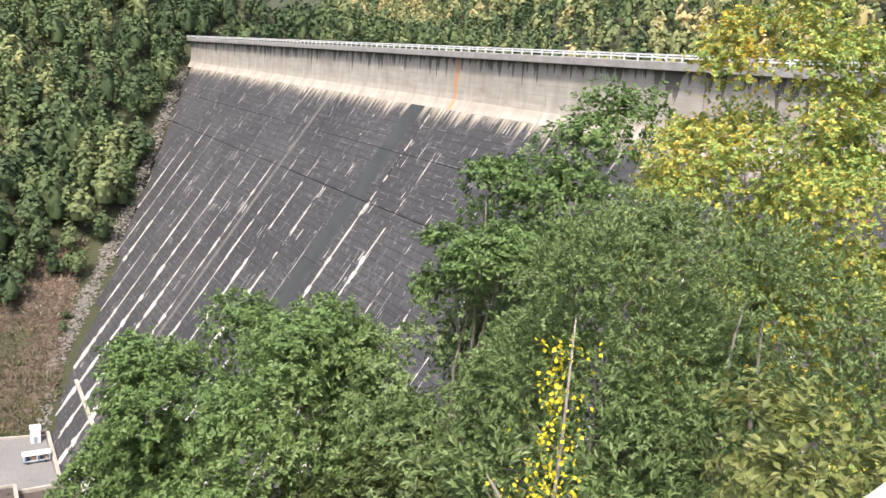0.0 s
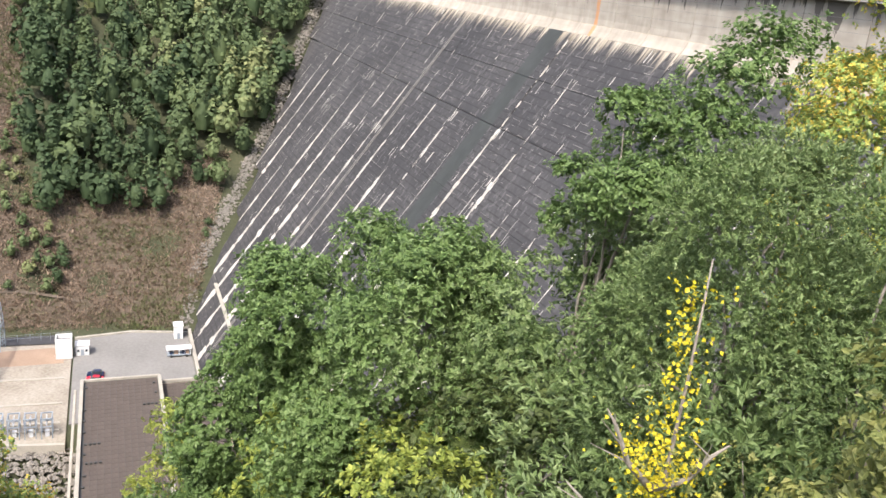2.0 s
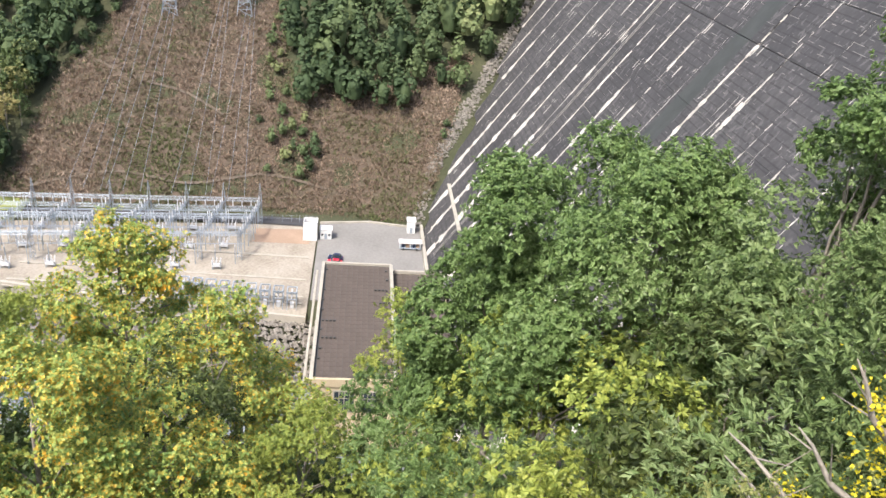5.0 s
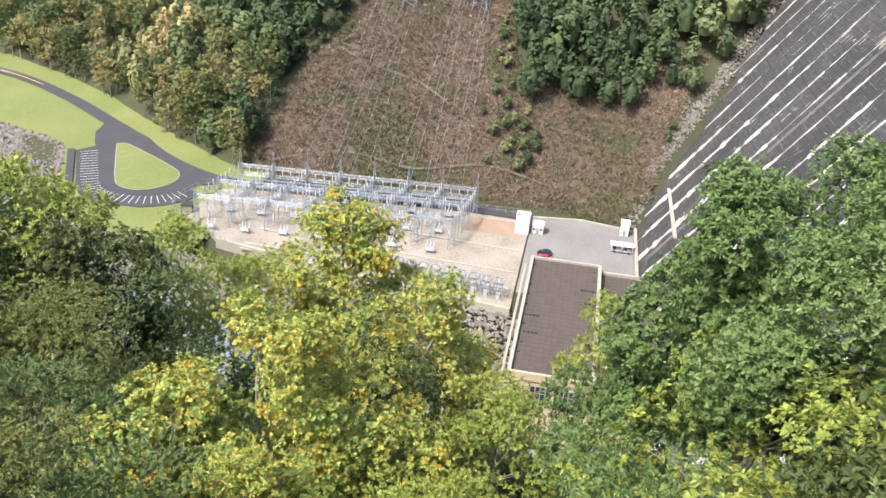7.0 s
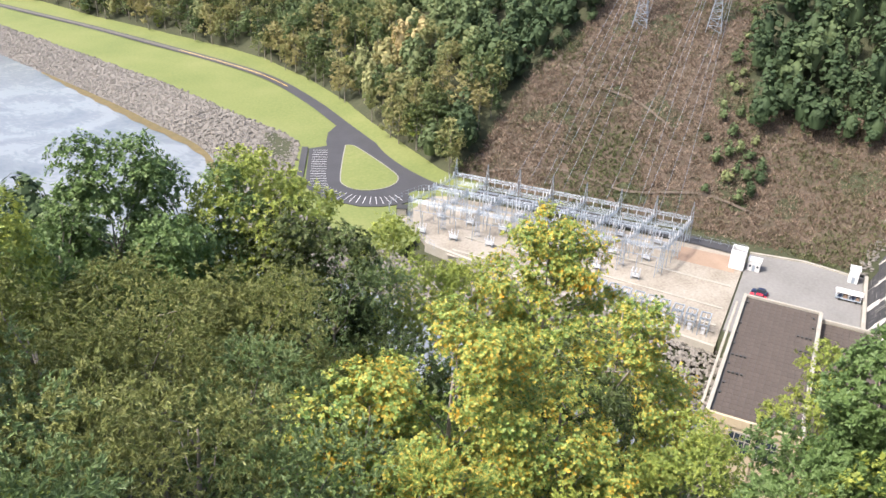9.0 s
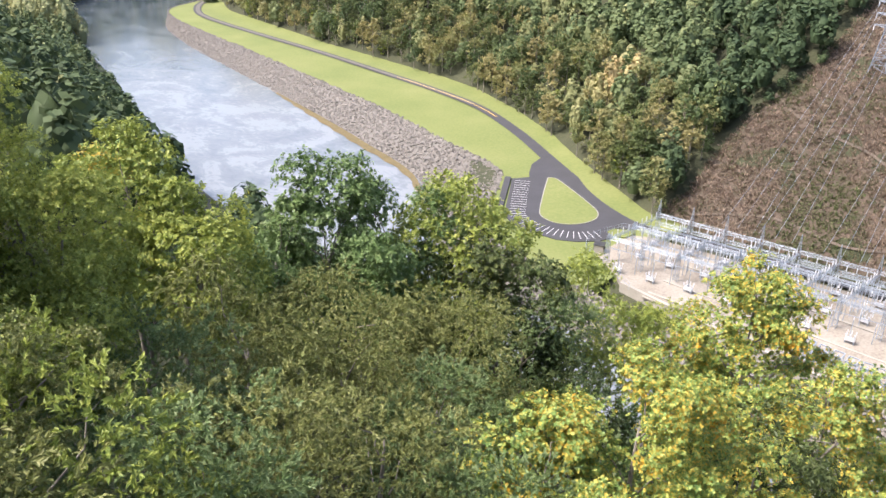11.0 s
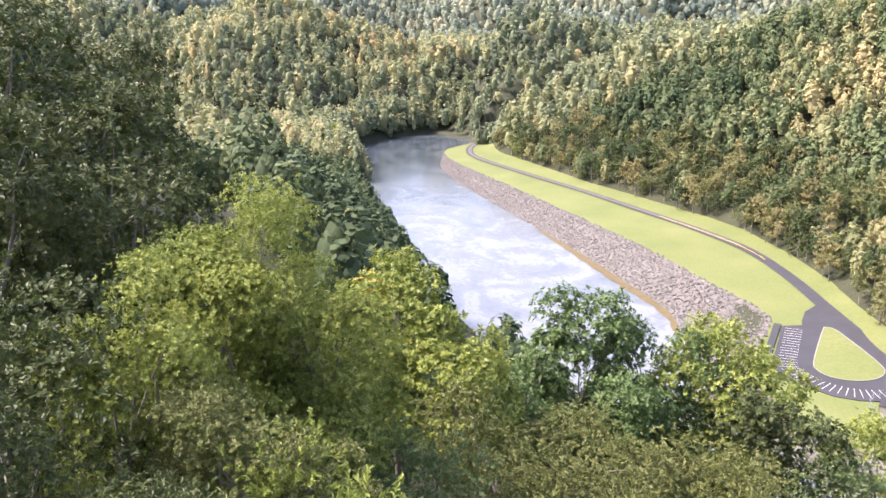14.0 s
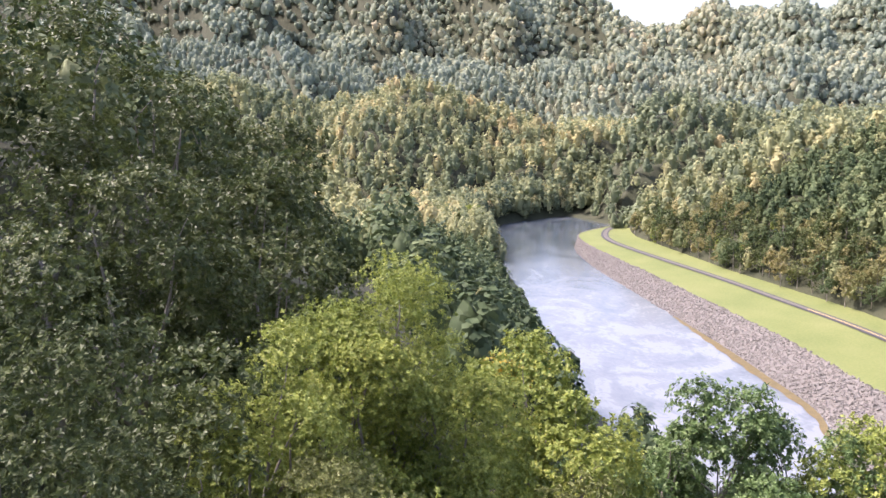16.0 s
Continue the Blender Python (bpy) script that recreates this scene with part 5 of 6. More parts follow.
# yellowing tulip trees
stand(16.5, -23.3, 52, 17, 6.2, TULIP, "tall pointed tree with yellow and green autumn leaves", 21, leaves=90000, size=0.19, aspect=0.8, clumps=190, shape="cone", limbs=14)
stand(10, -28.6, 40, 14, 5.0, TULIP, "tree with thin yellow autumn leaves and bare limbs", 22, leaves=52000, size=0.16, aspect=0.8, clumps=150, shape="cone", limbs=18)
stand(23, -31.2, 27, 10, 3.6, TULIP, "broad-leaved tree with orange and yellow leaves", 23, leaves=52000, size=0.13, aspect=0.85, clumps=120, limbs=14)
stand(31, -36, 24, 8, 2.9, TULIP, "yellow-leaved tree on the lower slope", 24, leaves=22000, size=0.160, aspect=0.85, clumps=80)
stand(14, -37, 27, 8, 3.2, TULIP, "low yellowing tree with sparse leaves", 25, leaves=23500, size=0.144, aspect=0.8, clumps=90)
stand(4, -37, 30, 8, 3.0, LIME, "green sapling below the powerhouse view", 26, leaves=20000, size=0.16, clumps=60)
stand(6.5, -33.2, 44, 8, 2.8, TULIP, "thin tree with reddish and yellow leaves", 27, leaves=20000, size=0.15, aspect=0.8, clumps=80)
stand(28.3, -25.4, 50, 11, 4.0, LIME, "bright yellow-green tree above the yard", 31, leaves=24500, size=0.192, clumps=90)
stand(22, -27.5, 56, 10, 3.6, LIME, "pale green tree beside the pointed yellow tree", 32, leaves=18000, size=0.192, clumps=80)
stand(33, -27, 42, 10, 4.2, WILLOW, "feathery green tree on the slope", 33, leaves=27000, size=0.192, aspect=0.36, clumps=90, droop=0.5)
stand(38.5, -29, 34, 10, 4.4, OLIVE, "dull olive-green tree with drooping leaves", 34, leaves=31500, size=0.192, aspect=0.36, clumps=110, droop=1.0)
stand(47, -25.8, 34, 11, 4.6, OLIVE, "large olive-green tree with pale drooping twigs", 35, leaves=37500, size=0.200, aspect=0.36, clumps=130, droop=1.2)
stand(55, -26, 28, 10, 3.6, OLIVE, "olive-green tree with drooping leaf sprays", 36, leaves=31500, size=0.184, aspect=0.36, clumps=110, droop=1.2)
stand(63, -28, 22, 8, 3.0, WILLOW, "feathery green tree near the overlook", 37, leaves=22500, size=0.160, aspect=0.36, clumps=90, droop=0.6)
stand(47.8, -19.8, 43, 9, 3.0, OAK, "green knobbly oak above the river", 41, leaves=16000, size=0.240, clumps=36)
stand(52.2, -20.8, 43, 9, 2.2, OAK, "green oak with knobbly top above the river", 42, leaves=10000, size=0.240, clumps=24)
stand(43.5, -20.5, 44, 9, 2.6, OAK, "green oak beside its neighbour above the river", 43, leaves=13500, size=0.240, clumps=30)
stand(38.6, -20.6, 45, 10, 3.6, LIME, "olive oak with yellowing clumps above the car park", 44, leaves=20500, size=0.224, clumps=60)
stand(35.3, -24.0, 43, 9, 3.0, SHADE, "dark green tree below the car park", 45, leaves=10500, size=0.28, clumps=50)
# left of the river view
stand(70.8, -9.4, 25, 10, 2.3, LIME, "thin-topped tree draped with leafy vines", 51, leaves=50000, size=0.095, aspect=0.5, clumps=60)
stand(73.5, -13.0, 23, 9, 2.6, LIME, "tree draped in bright green and yellow vines", 52, leaves=85000, size=0.09, aspect=0.6, clumps=110)
stand(80, -15.0, 20, 7, 2.3, LIME, "vine-covered sapling with bright leaf tips", 53, leaves=52000, size=0.085, aspect=0.6, clumps=90)
stand(67.5, -17.2, 24, 8, 2.2, LIME, "vine-hung tree on the slope", 54, leaves=40000, size=0.1, aspect=0.6, clumps=80)
stand(74, -24, 17, 6, 2.6, OLIVE, "tangle of vines and dry twigs below the overlook", 55, leaves=50000, size=0.08, aspect=0.5, clumps=110, limbs=20)
stand(62, -17.2, 38, 8, 2.6, LIME, "yellow-green tree with an orange top", 56, leaves=12000, size=0.22, clumps=60)
stand(57.5, -20.0, 36, 8, 2.8, LIME, "bright green young tree above the river", 57, leaves=13500, size=0.22, clumps=60)
stand(61.8, -16.9, 44, 5, 1.5, TULIP, "small orange-tinted tree above the river", 58, leaves=6000, size=0.22, clumps=30)
# left-bank trees in shade: part of their darkness is in the leaf colour
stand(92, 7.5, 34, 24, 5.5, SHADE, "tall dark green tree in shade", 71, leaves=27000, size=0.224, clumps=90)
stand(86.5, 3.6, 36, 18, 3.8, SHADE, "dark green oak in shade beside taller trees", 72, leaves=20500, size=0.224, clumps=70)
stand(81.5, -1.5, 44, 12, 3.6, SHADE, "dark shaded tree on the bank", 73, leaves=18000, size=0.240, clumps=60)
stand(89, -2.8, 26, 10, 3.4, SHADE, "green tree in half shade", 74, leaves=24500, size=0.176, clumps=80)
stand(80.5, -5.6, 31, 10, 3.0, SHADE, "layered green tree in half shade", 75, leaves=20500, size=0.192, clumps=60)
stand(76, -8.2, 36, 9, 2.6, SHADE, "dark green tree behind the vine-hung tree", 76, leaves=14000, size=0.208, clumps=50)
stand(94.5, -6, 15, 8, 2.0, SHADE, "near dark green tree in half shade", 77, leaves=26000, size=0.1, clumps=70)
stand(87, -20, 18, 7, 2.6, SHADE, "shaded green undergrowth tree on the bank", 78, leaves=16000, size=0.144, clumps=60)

# unseen tall trees added on the sunny side to cast shade on the left-bank trees
stand(107, 22, 38, 26, 5.5, SHADE, "added tall dark green shade tree, unseen up the bank", 81, leaves=16000, size=0.34, clumps=80)
stand(117, 25, 42, 28, 6.5, SHADE, "added tall spreading shade tree, unseen up the bank", 82, leaves=16000, size=0.34, clumps=80)
stand(103, 19, 52, 28, 6.0, SHADE, "added tall dark shade tree, unseen deeper in the woods", 83, leaves=16000, size=0.34, clumps=80)
stand(112, 20, 58, 30, 7.0, SHADE, "added tall broad shade tree, unseen deeper in the woods", 84, leaves=16000, size=0.34, clumps=80)
# undergrowth close below the overlook
for k, (a, e, d, m, w) in enumerate(((36, -38, 19, WILLOW, "feathery green sapling"), (45, -34, 19, OLIVE, "dull olive shrub"), (53, -33, 17, OLIVE, "olive-green shrub"), (60, -34, 15, WILLOW, "feathery green shrub"), (69, -31, 14, LIME, "vine-hung bright shrub"), (78, -30, 13, OLIVE, "tangled olive shrub"), (86, -30, 13, SHADE, "dark green shrub"), (26, -41, 19, TULIP, "yellowing sapling"), (-10, -38, 17, OAK, "green oak sapling"), (8, -42, 19, LIME, "yellow-green shrub"), (-38, -26, 12, WILLOW, "narrow-leaved green shrub"), (-47, -22, 11, WILLOW, "narrow-leaved shrub"), (47, -29, 27, OLIVE, "pale-tipped olive tree"), (40, -33, 26, WILLOW, "feathery tree"))):
    stand(a, e, d, 6.0, 2.5, m, w + " on the steep slope below the overlook", 400 + k, leaves=12000, size=0.16, aspect=0.38, clumps=80, droop=0.6, limbs=6)
pale = big_tree((297, 640, float(land(297, 640))), 20, 9.0, 17, LIME, "pale rounded willow at the river bend", 450, leaves=9000, size=0.8, aspect=0.8, clumps=60, limbs=3)

# yellow vine on a half-bare tree
x, y = on(-39.5, 8.8)
vt = thing("vine_covered_tree", "half-bare pale tree wrapped in bright yellow vine leaves", "tree", (x, y, float(land(x, y))))
zt = EYE + 8.8 * math.tan(radians(-15.5)) - float(land(x, y))
r = np.random.default_rng(99)
stem = [(0.1 * math.sin(3 * t), 0.12 * math.cos(4 * t) - 0.12, zt * t) for t in np.linspace(0, 1, 8)]
part("trunk", Build().tube(stem, [0.08, 0.07, 0.06, 0.05, 0.038, 0.027, 0.018, 0.008], 7).mesh("trunk", BARK, True), vt)
vp = []
side = Vector((-math.sin(radians(-39.5)), math.cos(radians(-39.5)), 0))
for k, (h0, dx, dz) in enumerate(((0.45, 1.0, 0.9), (0.5, 0.75, 0.7), (0.4, -0.8, 1.0), (0.6, 0.5, 0.8), (0.7, 0.35, 0.9), (0.7, -0.3, 0.7), (0.35, 0.9, 0.3), (0.3, 0.6, 0.5), (0.55, 1.1, 0.35))):
    a = Vector((0, 0, zt * h0))
    e = a + side * dx * 1.5 + Vector((r.normal(0, 0.3), r.normal(0, 0.3), dz * 1.1))
    mid = a.lerp(e, 0.5) + Vector((0, 0, -0.15))
    pts = [a, a.lerp(mid, 0.6), mid, mid.lerp(e, 0.6) + Vector((0, 0, 0.05)), e]
    part("limb", Build().tube(pts, [0.05, 0.042, 0.034, 0.022, 0.008], 6).mesh("limb", BARK, True), vt)
    for j in range(3):
        s = mid.lerp(e, 0.3 * j)
        part("twig", Build().tube([s, s + Vector(r.normal(0, 0.25, 3)) + Vector((0, 0, 0.25))], [0.014, 0.004], 4).mesh("twig", BARK), vt)
    if k in (2, 4, 5, 8, 1):
        vp += [tuple(a.lerp(e, t) + Vector(r.normal(0, 0.07, 3))) for t in r.uniform(0, 0.6, 110)]
vp += [(stem[3][0] + r.normal(0, 0.16), stem[3][1] + r.normal(0, 0.16), zt * r.uniform(0.3, 0.97)) for _ in range(1000)]
vp += [(stem[3][0] + r.normal(0, 0.3), stem[3][1] + r.normal(0, 0.3), zt * r.uniform(0.4, 0.78)) for _ in range(800)]
vp = np.array(vp)
v, f = leaf_cards(vp, r.normal(0, 1, vp.shape) + [0, 0, 0.6], 0.058, 0.85, r)
part("vine", mesh_of("vine", v.tolist(), f.tolist(), VINE), vt, "bright yellow vine leaves", "stuff")
cen, v, f = clump_crown(r, 1.3, zt * 0.6, zt * 0.2, 60, 5200, 0.06, 0.5, 0.9)
part("crown", mesh_of("crown", v.tolist(), f.tolist(), OLIVE), vt, "thin dull leaves", "stuff")

# white parapet of the overlook
rl = thing("parapet", "white painted parapet with rounded cap at the overlook", "parapet", (0, 0, 0))
arc = [(0.62 + 0.255 * math.cos(t), -1.60 - 0.12 * math.sin(t) * -1) for t in np.linspace(math.pi, 0, 9)]
plan = [(x + 0.255, y + 0.1) for x, y in arc] + [(1.50, -3.2), (0.62, -3.2)]
part("wall", Build().prism([(0.87 + (x - 0.87) * 0.8, -2.0 + (y + 2.0) * 0.97) for x, y in plan], 111.0, 114.25).mesh("wall", WHITE), rl)
part("cap", Build().prism(plan, 114.26, 114.36).mesh("cap", WHITE), rl)

# ---- hillside trees as copies of a few kinds ----
def proto(seed, h, rx, rz, cards, mat, label):
    r = np.random.default_rng(seed)
    t = thing("tree", label, "tree", (0, 0, -500))
    part("trunk", Build().tube([(0, 0, -1), (0.1, 0.05, h * 0.4), (0.05, -0.1, h * 0.85)], [0.26, 0.2, 0.08], 6).mesh("trunk", BARK), t)
    cen, v, f = clump_crown(r, rx, rz, h - rz, 44, cards, 0.72, 0.75)
    part("crown", mesh_of("crown", v.tolist(), f.tolist(), mat), t, kind="stuff")
    return t


protos = [proto(200 + k, *a) for k, a in enumerate([
    (18, 4.2, 14, 1600, MIXED, "broadleaf hillside tree in early autumn leaf"),
    (21, 3.7, 16, 1600, MIXED, "tall broadleaf hillside tree in early autumn leaf"),
    (16, 4.6, 12, 1600, MIXED, "round broadleaf hillside tree in early autumn leaf"),
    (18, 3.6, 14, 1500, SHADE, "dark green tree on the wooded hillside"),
    (12, 3.4, 10, 1200, LIME, "small yellow-green tree on the hillside")])]


SIGHT_AZ = [-60, -43.9, -34.2, -27.7, -20.9, -9.8, -5.5, -1.9, 3.5, 5.2, 9.6, 13.7, 16.5, 18.7, 21.3, 25.1, 28.5, 33.3, 36.6, 39.4, 48, 52.6, 56.3, 59.5, 62.6, 64.1, 68, 74.3, 77.8, 81.9, 89.2, 100]
SIGHT_EL = [-12, -8, -12, -17, -19, -22, -26, -37, -37, -34, -31, -28, -26.5, -27, -28.5, -28.5, -27, -27.5, -25.5, -23, -22, -23.5, -22.5, -18.5, -12.8, -10.4, -9.2, -9.0, -6, -1, 5, 8]


def scatter(n, x0, x1, y0, y1, gap, seed, ok):
    r = np.random.default_rng(seed)
    px, py = r.uniform(x0, x1, n), r.uniform(y0, y1, n)
    keep = ok(px, py)
    px, py = px[keep], py[keep]
    cell = {}
    out = []
    for a, b in zip(px, py):
        key = (int(a // gap), int(b // gap))
        near = [q for i in (-1, 0, 1) for j in (-1, 0, 1) for q in cell.get((key[0] + i, key[1] + j), ())]
        if all((a - c) ** 2 + (b - d) ** 2 > gap * gap for c, d in near):
            cell.setdefault(key, []).append((a, b))
            out.append((a, b))
    return np.array(out)


def right_ok(x, y):
    d, s = line_gap(x, y, RIGHT_TOE)
    edge = np.interp(-(y + 22) / 0.7, [-10, 0, 8, 24, 40, 61, 85, 106], [238, 250, 269, 288, 307, 332, 365, 392])
    return (s > 0) & (d > 0.4) & ~in_poly(x, y, CLEARED) & ~((y < -18) & (x < edge + 9)) & (y > -110)


front = scatter(9000, 245, 420, -100, 620, 4.6, 11, lambda x, y: right_ok(x, y) & (line_gap(x, y, RIGHT_TOE)[0] < 34))
r = np.random.default_rng(5)
order = r.permutation(len(front))
chosen = front[order[:280]]
rest_front = front[order[280:]]
for k, (x, y) in enumerate(chosen):
    pr = protos[int(r.choice(5, p=[0.15, 0.13, 0.12, 0.55, 0.05] if y < 112 else [0.27, 0.25, 0.22, 0.18, 0.08]))]
    s = r.uniform(0.7, 1.15)
    copy_thing(pr, pose(x, y, float(land(x, y)) - 0.3, 0, 0, r.uniform(0, 360)) @ Matrix.Diagonal((s, s, s * r.uniform(0.9, 1.1), 1)))


def woods_mesh(name, pts, size, cards, card, seed, mat, label, hmul=1.0, tone_fn=None, mass=0.85):
    """Many crowns joined: clumps of cards over an inner mass, with a trunk below; a tone kept for each tree."""
    r = np.random.default_rng(seed)
    n = len(pts)
    g = land(pts[:, 0], pts[:, 1])
    rad = size * r.uniform(0.7, 1.25, n)
    hgt = rad * r.uniform(1.2, 1.9, n) * hmul
    lift = rad * r.uniform(0.5, 1.0, n)
    lobes = 7
    k = np.arange(lobes)
    la = 2.39996 * k[None] + r.uniform(0, 6.28, (n, 1))
    lh = np.array([0.62, 0.30, 0.12, -0.05, -0.22, 0.38, -0.12])[None] + r.normal(0, 0.09, (n, lobes))
    lq = np.where(k == 0, 0.08, 0.52)[None] * r.uniform(0.75, 1.25, (n, lobes))
    lc = np.stack([np.cos(la) * lq, np.sin(la) * lq, lh], -1)
    ls = r.uniform(0.34, 0.56, (n, lobes))
    pick = r.integers(0, lobes, (n, cards))
    row = np.arange(n)[:, None]
    out = unit(lc + [0, 0, 0.25])[row, pick]
    u = unit(r.normal(0, 1, (n, cards, 3)) + out * 0.7 + [0, 0, 0.25])
    p = (lc[row, pick] + u * (ls[row, pick] * r.uniform(0.8, 1.08, (n, cards)))[..., None]) * np.stack([rad, rad, hgt], 1)[:, None]
    c = np.column_stack([pts, g + lift + hgt * 0.55])
    nr = unit(u + [0, 0, 0.15] + r.normal(0, 0.3, (n, cards, 3)))
    t = r.normal(0, 1, (n, cards, 3))
    t = unit(t - nr * (t * nr).sum(-1, keepdims=True))
    b = np.cross(nr, t)
    s = (rad[:, None] * card * r.uniform(0.7, 1.3, (n, cards)))[..., None]
    q = (c[:, None] + p)
    v = np.stack([q - t * s, q + b * s * 0.8, q + t * s, q - b * s * 0.8], 2).reshape(-1, 3)
    f = np.arange(len(v)).reshape(-1, 4)
    ang = np.arange(6) * math.pi / 3
    ring = np.stack([np.cos(ang), np.sin(ang)], 1)
    body = np.concatenate([np.column_stack([ring * 0.5, np.full(6, -0.5)]), np.column_stack([ring * 0.7, np.full(6, 0.0)]), np.column_stack([ring * 0.42, np.full(6, 0.5)]), [[0, 0, 0.75]]])
    bv = (body[None] * mass * np.stack([rad, rad, hgt], 1)[:, None] + c[:, None]).reshape(-1, 3)
    bf = [(k * 6 + i, k * 6 + (i + 1) % 6, k * 6 + 6 + (i + 1) % 6, k * 6 + 6 + i) for k in (0, 1) for i in range(6)]
    bf = (np.array(bf)[None] + 19 * np.arange(n)[:, None, None]).reshape(-1, 4) + len(v)
    tipf = np.array([(12 + i, 12 + (i + 1) % 6, 18) for i in range(6)])
    tipf = (tipf[None] + 19 * np.arange(n)[:, None, None]).reshape(-1, 3) + len(v)
    me = mesh_of(name, np.vstack([v, bv]).tolist(), f.tolist() + bf.tolist() + tipf.tolist(), mat, True)
    tone = np.clip(tone_fn(pts[:, 0], pts[:, 1], r), 0, 1)
    at = me.attributes.new("tone", "FLOAT", "POINT")
    at.data.foreach_set("value", np.concatenate([np.repeat(tone, cards * 4), np.repeat(tone, 19)]).astype(np.float32))
    return tagged(new(name, me), label, "woods", kind="stuff")


def autumn(x, y, r):
    return 0.04 + 0.24 * waves(x, y, 38, 3) + r.normal(0, 0.14, len(x)) + 0.38 * np.clip((y - 110) / 120, 0, 1)


woods_mesh("hillside_woods", rest_front, 4.4, 300, 0.155, 31, FAR, "mixed green and yellowing woods along the valley foot", 1.15, autumn)
up = scatter(26000, 250, 640, -110, 660, 6.0, 12, lambda x, y: right_ok(x, y) & (line_gap(x, y, RIGHT_TOE)[0] >= 34) & (np.hypot(x, y) < 640))
woods_mesh("hillside_woods", up, 5.0, 210, 0.175, 32, FAR, "steep mixed woods of green and orange trees", 1.1, autumn)


def left_ok(x, y):
    d, s = line_gap(x, y, WATER_LEFT)
    rr, az = np.hypot(x, y), np.degrees(np.arctan2(y, x))
    topz = land(x, y) + 11.5
    el = np.degrees(np.arctan2(topz - EYE, rr))
    return (s < 0) & (d > 3) & (rr > 28) & (az > -62) & (az < 100) & (el < np.interp(az, SIGHT_AZ, SIGHT_EL) + 0.6) & (y > -60)


def green(x, y, r):
    return 0.16 + 0.12 * waves(x, y, 30, 8) + r.normal(0, 0.13, len(x))


left = scatter(16000, -40, 340, -70, 700, 4.4, 13, left_ok)
rl_ = np.hypot(left[:, 0], left[:, 1])
r = np.random.default_rng(77)
kinds = (OAK, WILLOW, OLIVE, LIME, SHADE)
words = ("green oak", "feathery green tree", "dull olive tree", "yellow-green tree", "dark green tree")
for k, (x, y) in enumerate(left[rl_ < 60][::2]):
    q = int(r.integers(0, 5))
    g = float(land(x, y))
    big_tree((x, y, g), 11.5, r.uniform(2.4, 3.4), 8.5, kinds[q], words[q] + " on the steep wooded slope", 300 + k, leaves=4500, size=0.26, aspect=0.45, clumps=50, limbs=4)
woods_mesh("bank_woods", left[(rl_ >= 60) & (rl_ < 150)], 3.3, 380, 0.115, 33, FAR, "dense green woods on the slope below the overlook", 1.3, green)
woods_mesh("bank_woods", left[rl_ >= 150], 3.5, 130, 0.2, 34, FAR, "dark green woods along the near river bank", 1.4, green)


def down_ok(x, y):
    rr, az = np.hypot(x, y), np.degrees(np.arctan2(y, x))
    dl, sl = line_gap(x, y, WATER_LEFT)
    dw, sw = line_gap(x, y, WATER_RIGHT)
    dr, sr = line_gap(x, y, RIGHT_TOE)
    return (az > 18) & (az < 98) & (rr > 640) & ~((sw > 0) & (sr < 0) & (rr < 735)) & ~((sl > 0) & (sw < 0) & (x < 455)) & ((dl > 1.5) | (x > 455)) & (land(x, y) > -6)


d1 = scatter(28000, -160, 1000, 200, 1250, 8.5, 14, lambda x, y: down_ok(x, y) & (np.hypot(x, y) < 1250))
woods_mesh("far_woods", d1, 6.0, 64, 0.26, 35, HAZED_MID, "wooded hills in early autumn colour down the valley", 1.15, lambda x, y, r: 0.43 + 0.24 * waves(x, y, 90, 3) + r.normal(0, 0.18, len(x)), 0.95)
# fringe of paler trees along the outer bank of the bend
bend = resample([(280, 552), (311, 631), (322, 678), (345, 708), (400, 732), (470, 736), (600, 728)], 130)
bd_ = np.gradient(bend, axis=0)
bd_ = unit(np.column_stack([-bd_[:, 1], bd_[:, 0]]))
fr = np.random.default_rng(88)
fringe = np.vstack([bend + bd_ * fr.uniform(a_, b_, (130, 1)) + fr.normal(0, 1.5, (130, 2)) for a_, b_ in ((2, 6), (7, 14), (15, 26), (26, 40))])
woods_mesh("far_woods", fringe, 4.6, 90, 0.22, 42, HAZED_MID, "pale green trees along the outer bank of the river bend", 1.3, lambda x, y, r: 0.45 + r.normal(0, 0.2, len(x)))
d2 = scatter(40000, -300, 1900, 700, 2300, 12.5, 15, lambda x, y: down_ok(x, y) & (np.hypot(x, y) >= 1250) & (np.hypot(x, y) < 2150))
woods_mesh("far_woods", d2, 7.6, 24, 0.36, 36, HAZED_FAR, "distant wooded ridge", 0.95, lambda x, y, r: 0.43 + 0.24 * waves(x, y, 160, 4) + r.normal(0, 0.15, len(x)), 1.2)
d3 = scatter(80000, -100, 2900, 1100, 3300, 16.5, 16, lambda x, y: down_ok(x, y) & (np.hypot(x, y) >= 2150) & (np.hypot(x, y) < 3300) & (y > x * 0.55))
woods_mesh("far_woods", d3, 12, 14, 0.42, 37, HAZED_FAR, "distant mountain woods", 0.75, lambda x, y, r: 0.46 + 0.24 * waves(x, y, 260, 5) + r.normal(0, 0.13, len(x)), 1.2)
bk = scatter(14000, 150, 1100, -900, -330, 8.0, 17, lambda x, y: (np.degrees(np.arctan2(y, x)) < -2) & (np.degrees(np.arctan2(y, x)) > -62))
woods_mesh("far_woods", bk, 4.8, 40, 0.34, 38, FAR, "mixed autumn woods across the lake behind the dam", 1.25, lambda x, y, r: 0.40 + 0.2 * waves(x, y, 40, 3) + r.normal(0, 0.24, len(x)))
ab = scatter(3000, 395, 640, -330, -100, 6.0, 18, lambda x, y: (land(x, y) > 99) & ~((x < 470) & (y > -112)))
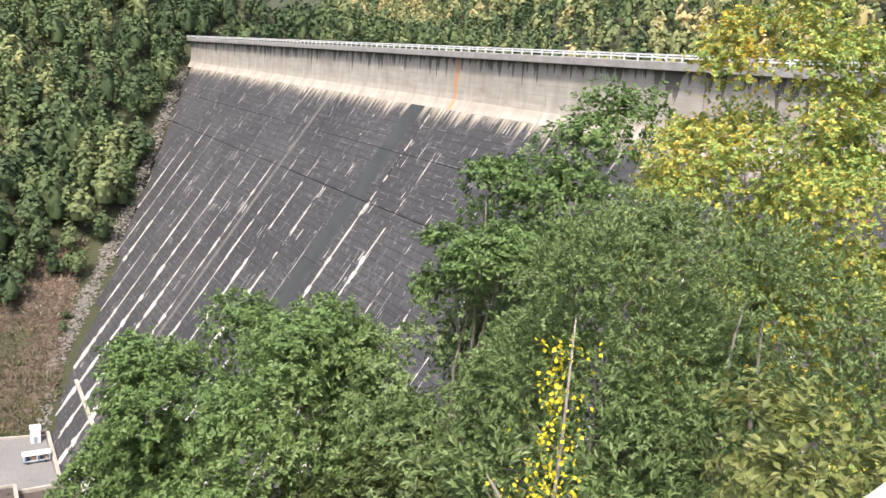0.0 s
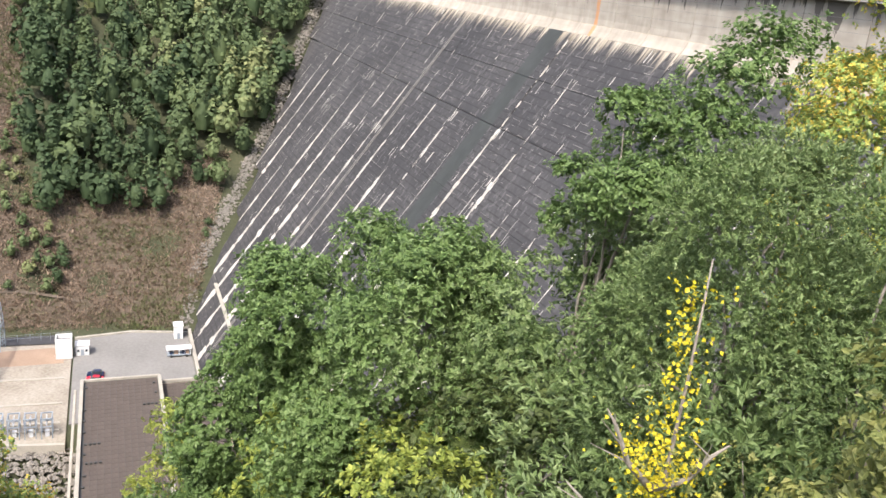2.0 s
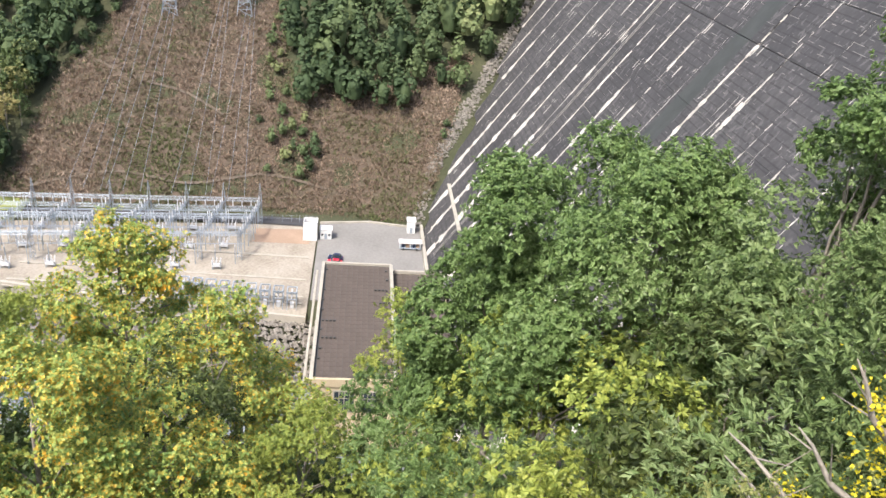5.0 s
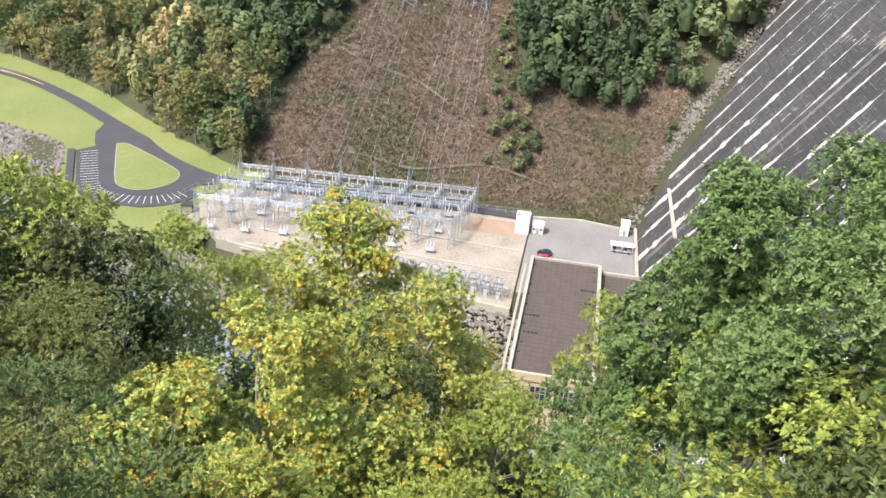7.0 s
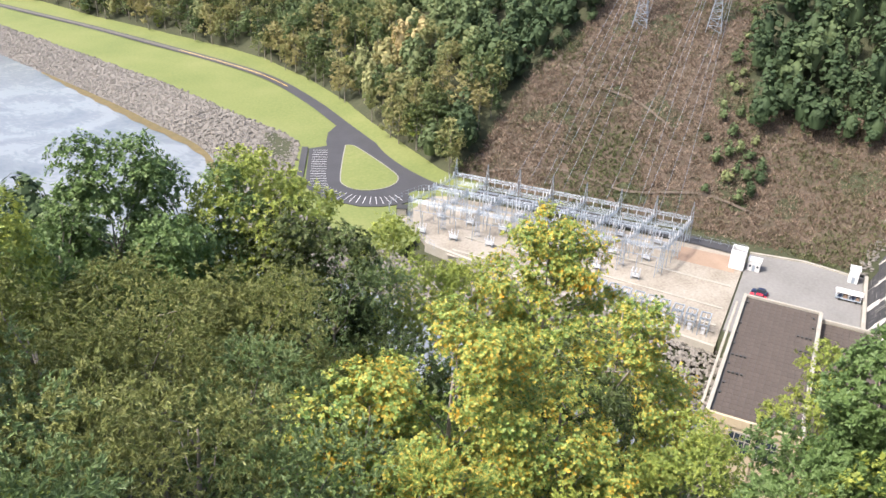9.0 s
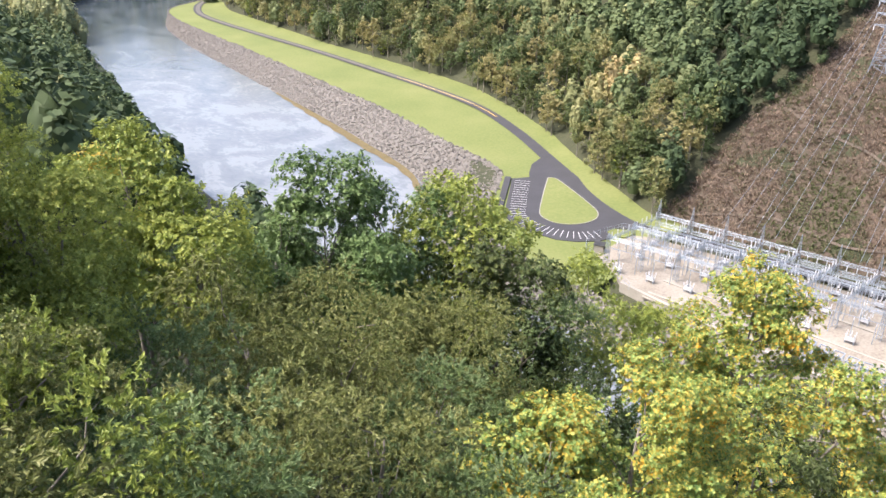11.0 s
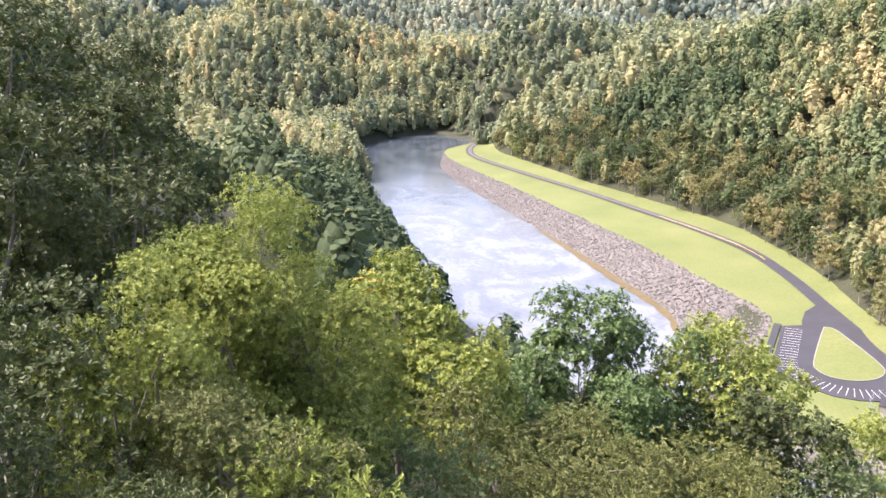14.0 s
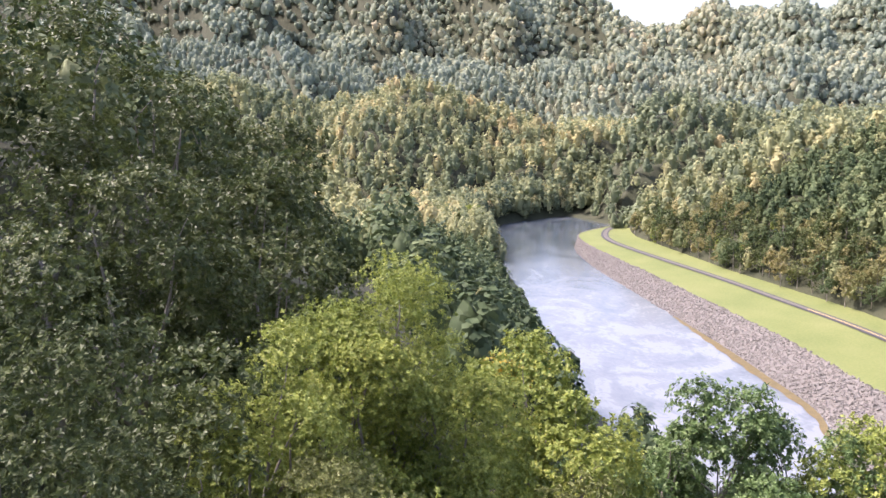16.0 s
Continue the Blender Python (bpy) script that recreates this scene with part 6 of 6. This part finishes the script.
woods_mesh("far_woods", ab, 3.8, 60, 0.3, 39, FAR, "green woods above the far end of the dam", 1.3, green)

# ---- brush on the cleared slope ----
BX = scatter(48000, 250, 430, -42, 120, 0.4, 19, lambda x, y: in_poly(x, y, BRUSHY) & (line_gap(x, y, RIGHT_TOE)[1] > 0))


def dry(x, y, r):
    return 0.50 + 0.30 * waves(x, y, 9, 5) + r.normal(0, 0.2, len(x)) - 0.35 * np.clip(waves(x, y, 16, 9) * 2 - 0.6, 0, 1)


def tufts(name, pts, blades, seed, mat, label):
    """Tangled stalks: thin bent blades leaning every way, a tone for each tuft."""
    r = np.random.default_rng(seed)
    n = len(pts)
    z = land(pts[:, 0], pts[:, 1]) + 0.25 + 0.5 * waves(pts[:, 0], pts[:, 1], 5, 2) * (line_gap(pts[:, 0], pts[:, 1], RIGHT_TOE)[0] > 4)
    base = np.column_stack([pts, z])[:, None] + np.concatenate([r.normal(0, 0.55, (n, blades, 2)), np.full((n, blades, 1), -0.1)], 2)
    lean = r.normal(0, 0.75, (n, blades, 3))
    lean[..., 2] = 1
    tip = base + unit(lean) * (r.uniform(0.5, 1.7, (n, blades)) * r.uniform(0.6, 1.3, (n, 1)))[..., None]
    a = r.uniform(0, 6.28, (n, blades))
    side = np.stack([np.cos(a), np.sin(a), 0 * a], -1) * r.uniform(0.06, 0.17, (n, blades))[..., None]
    mid = (base + tip) / 2 + r.normal(0, 0.12, (n, blades, 3))
    v = np.stack([base - side, base + side, mid + side * 1.4, tip, mid - side * 1.4], 2).reshape(-1, 3)
    f = np.arange(len(v)).reshape(-1, 5)
    me = mesh_of(name, v.tolist(), f.tolist(), mat)
    tone = np.clip(dry(pts[:, 0], pts[:, 1], r), 0, 1)
    me.attributes.new("tone", "FLOAT", "POINT").data.foreach_set("value", np.repeat(tone, blades * 5).astype(np.float32))
    return tagged(new(name, me), label, "brush", kind="stuff")


tufts("brush", BX, 8, 40, BRUSH, "dry brown brush and weeds on the cleared slope")
gb = scatter(2600, 250, 430, -32, 120, 3.6, 20, lambda x, y: in_poly(x, y, CLEARED) & (waves(x, y, 13, 12) > 0.7 - 0.4 * (y < 34)))
woods_mesh("brush", gb, 1.9, 110, 0.2, 41, FAR, "green bushes scattered on the cleared slope", 0.8, green)
for p_ in protos:
    for o_ in (*p_.children, p_):
        bpy.data.objects.remove(o_)
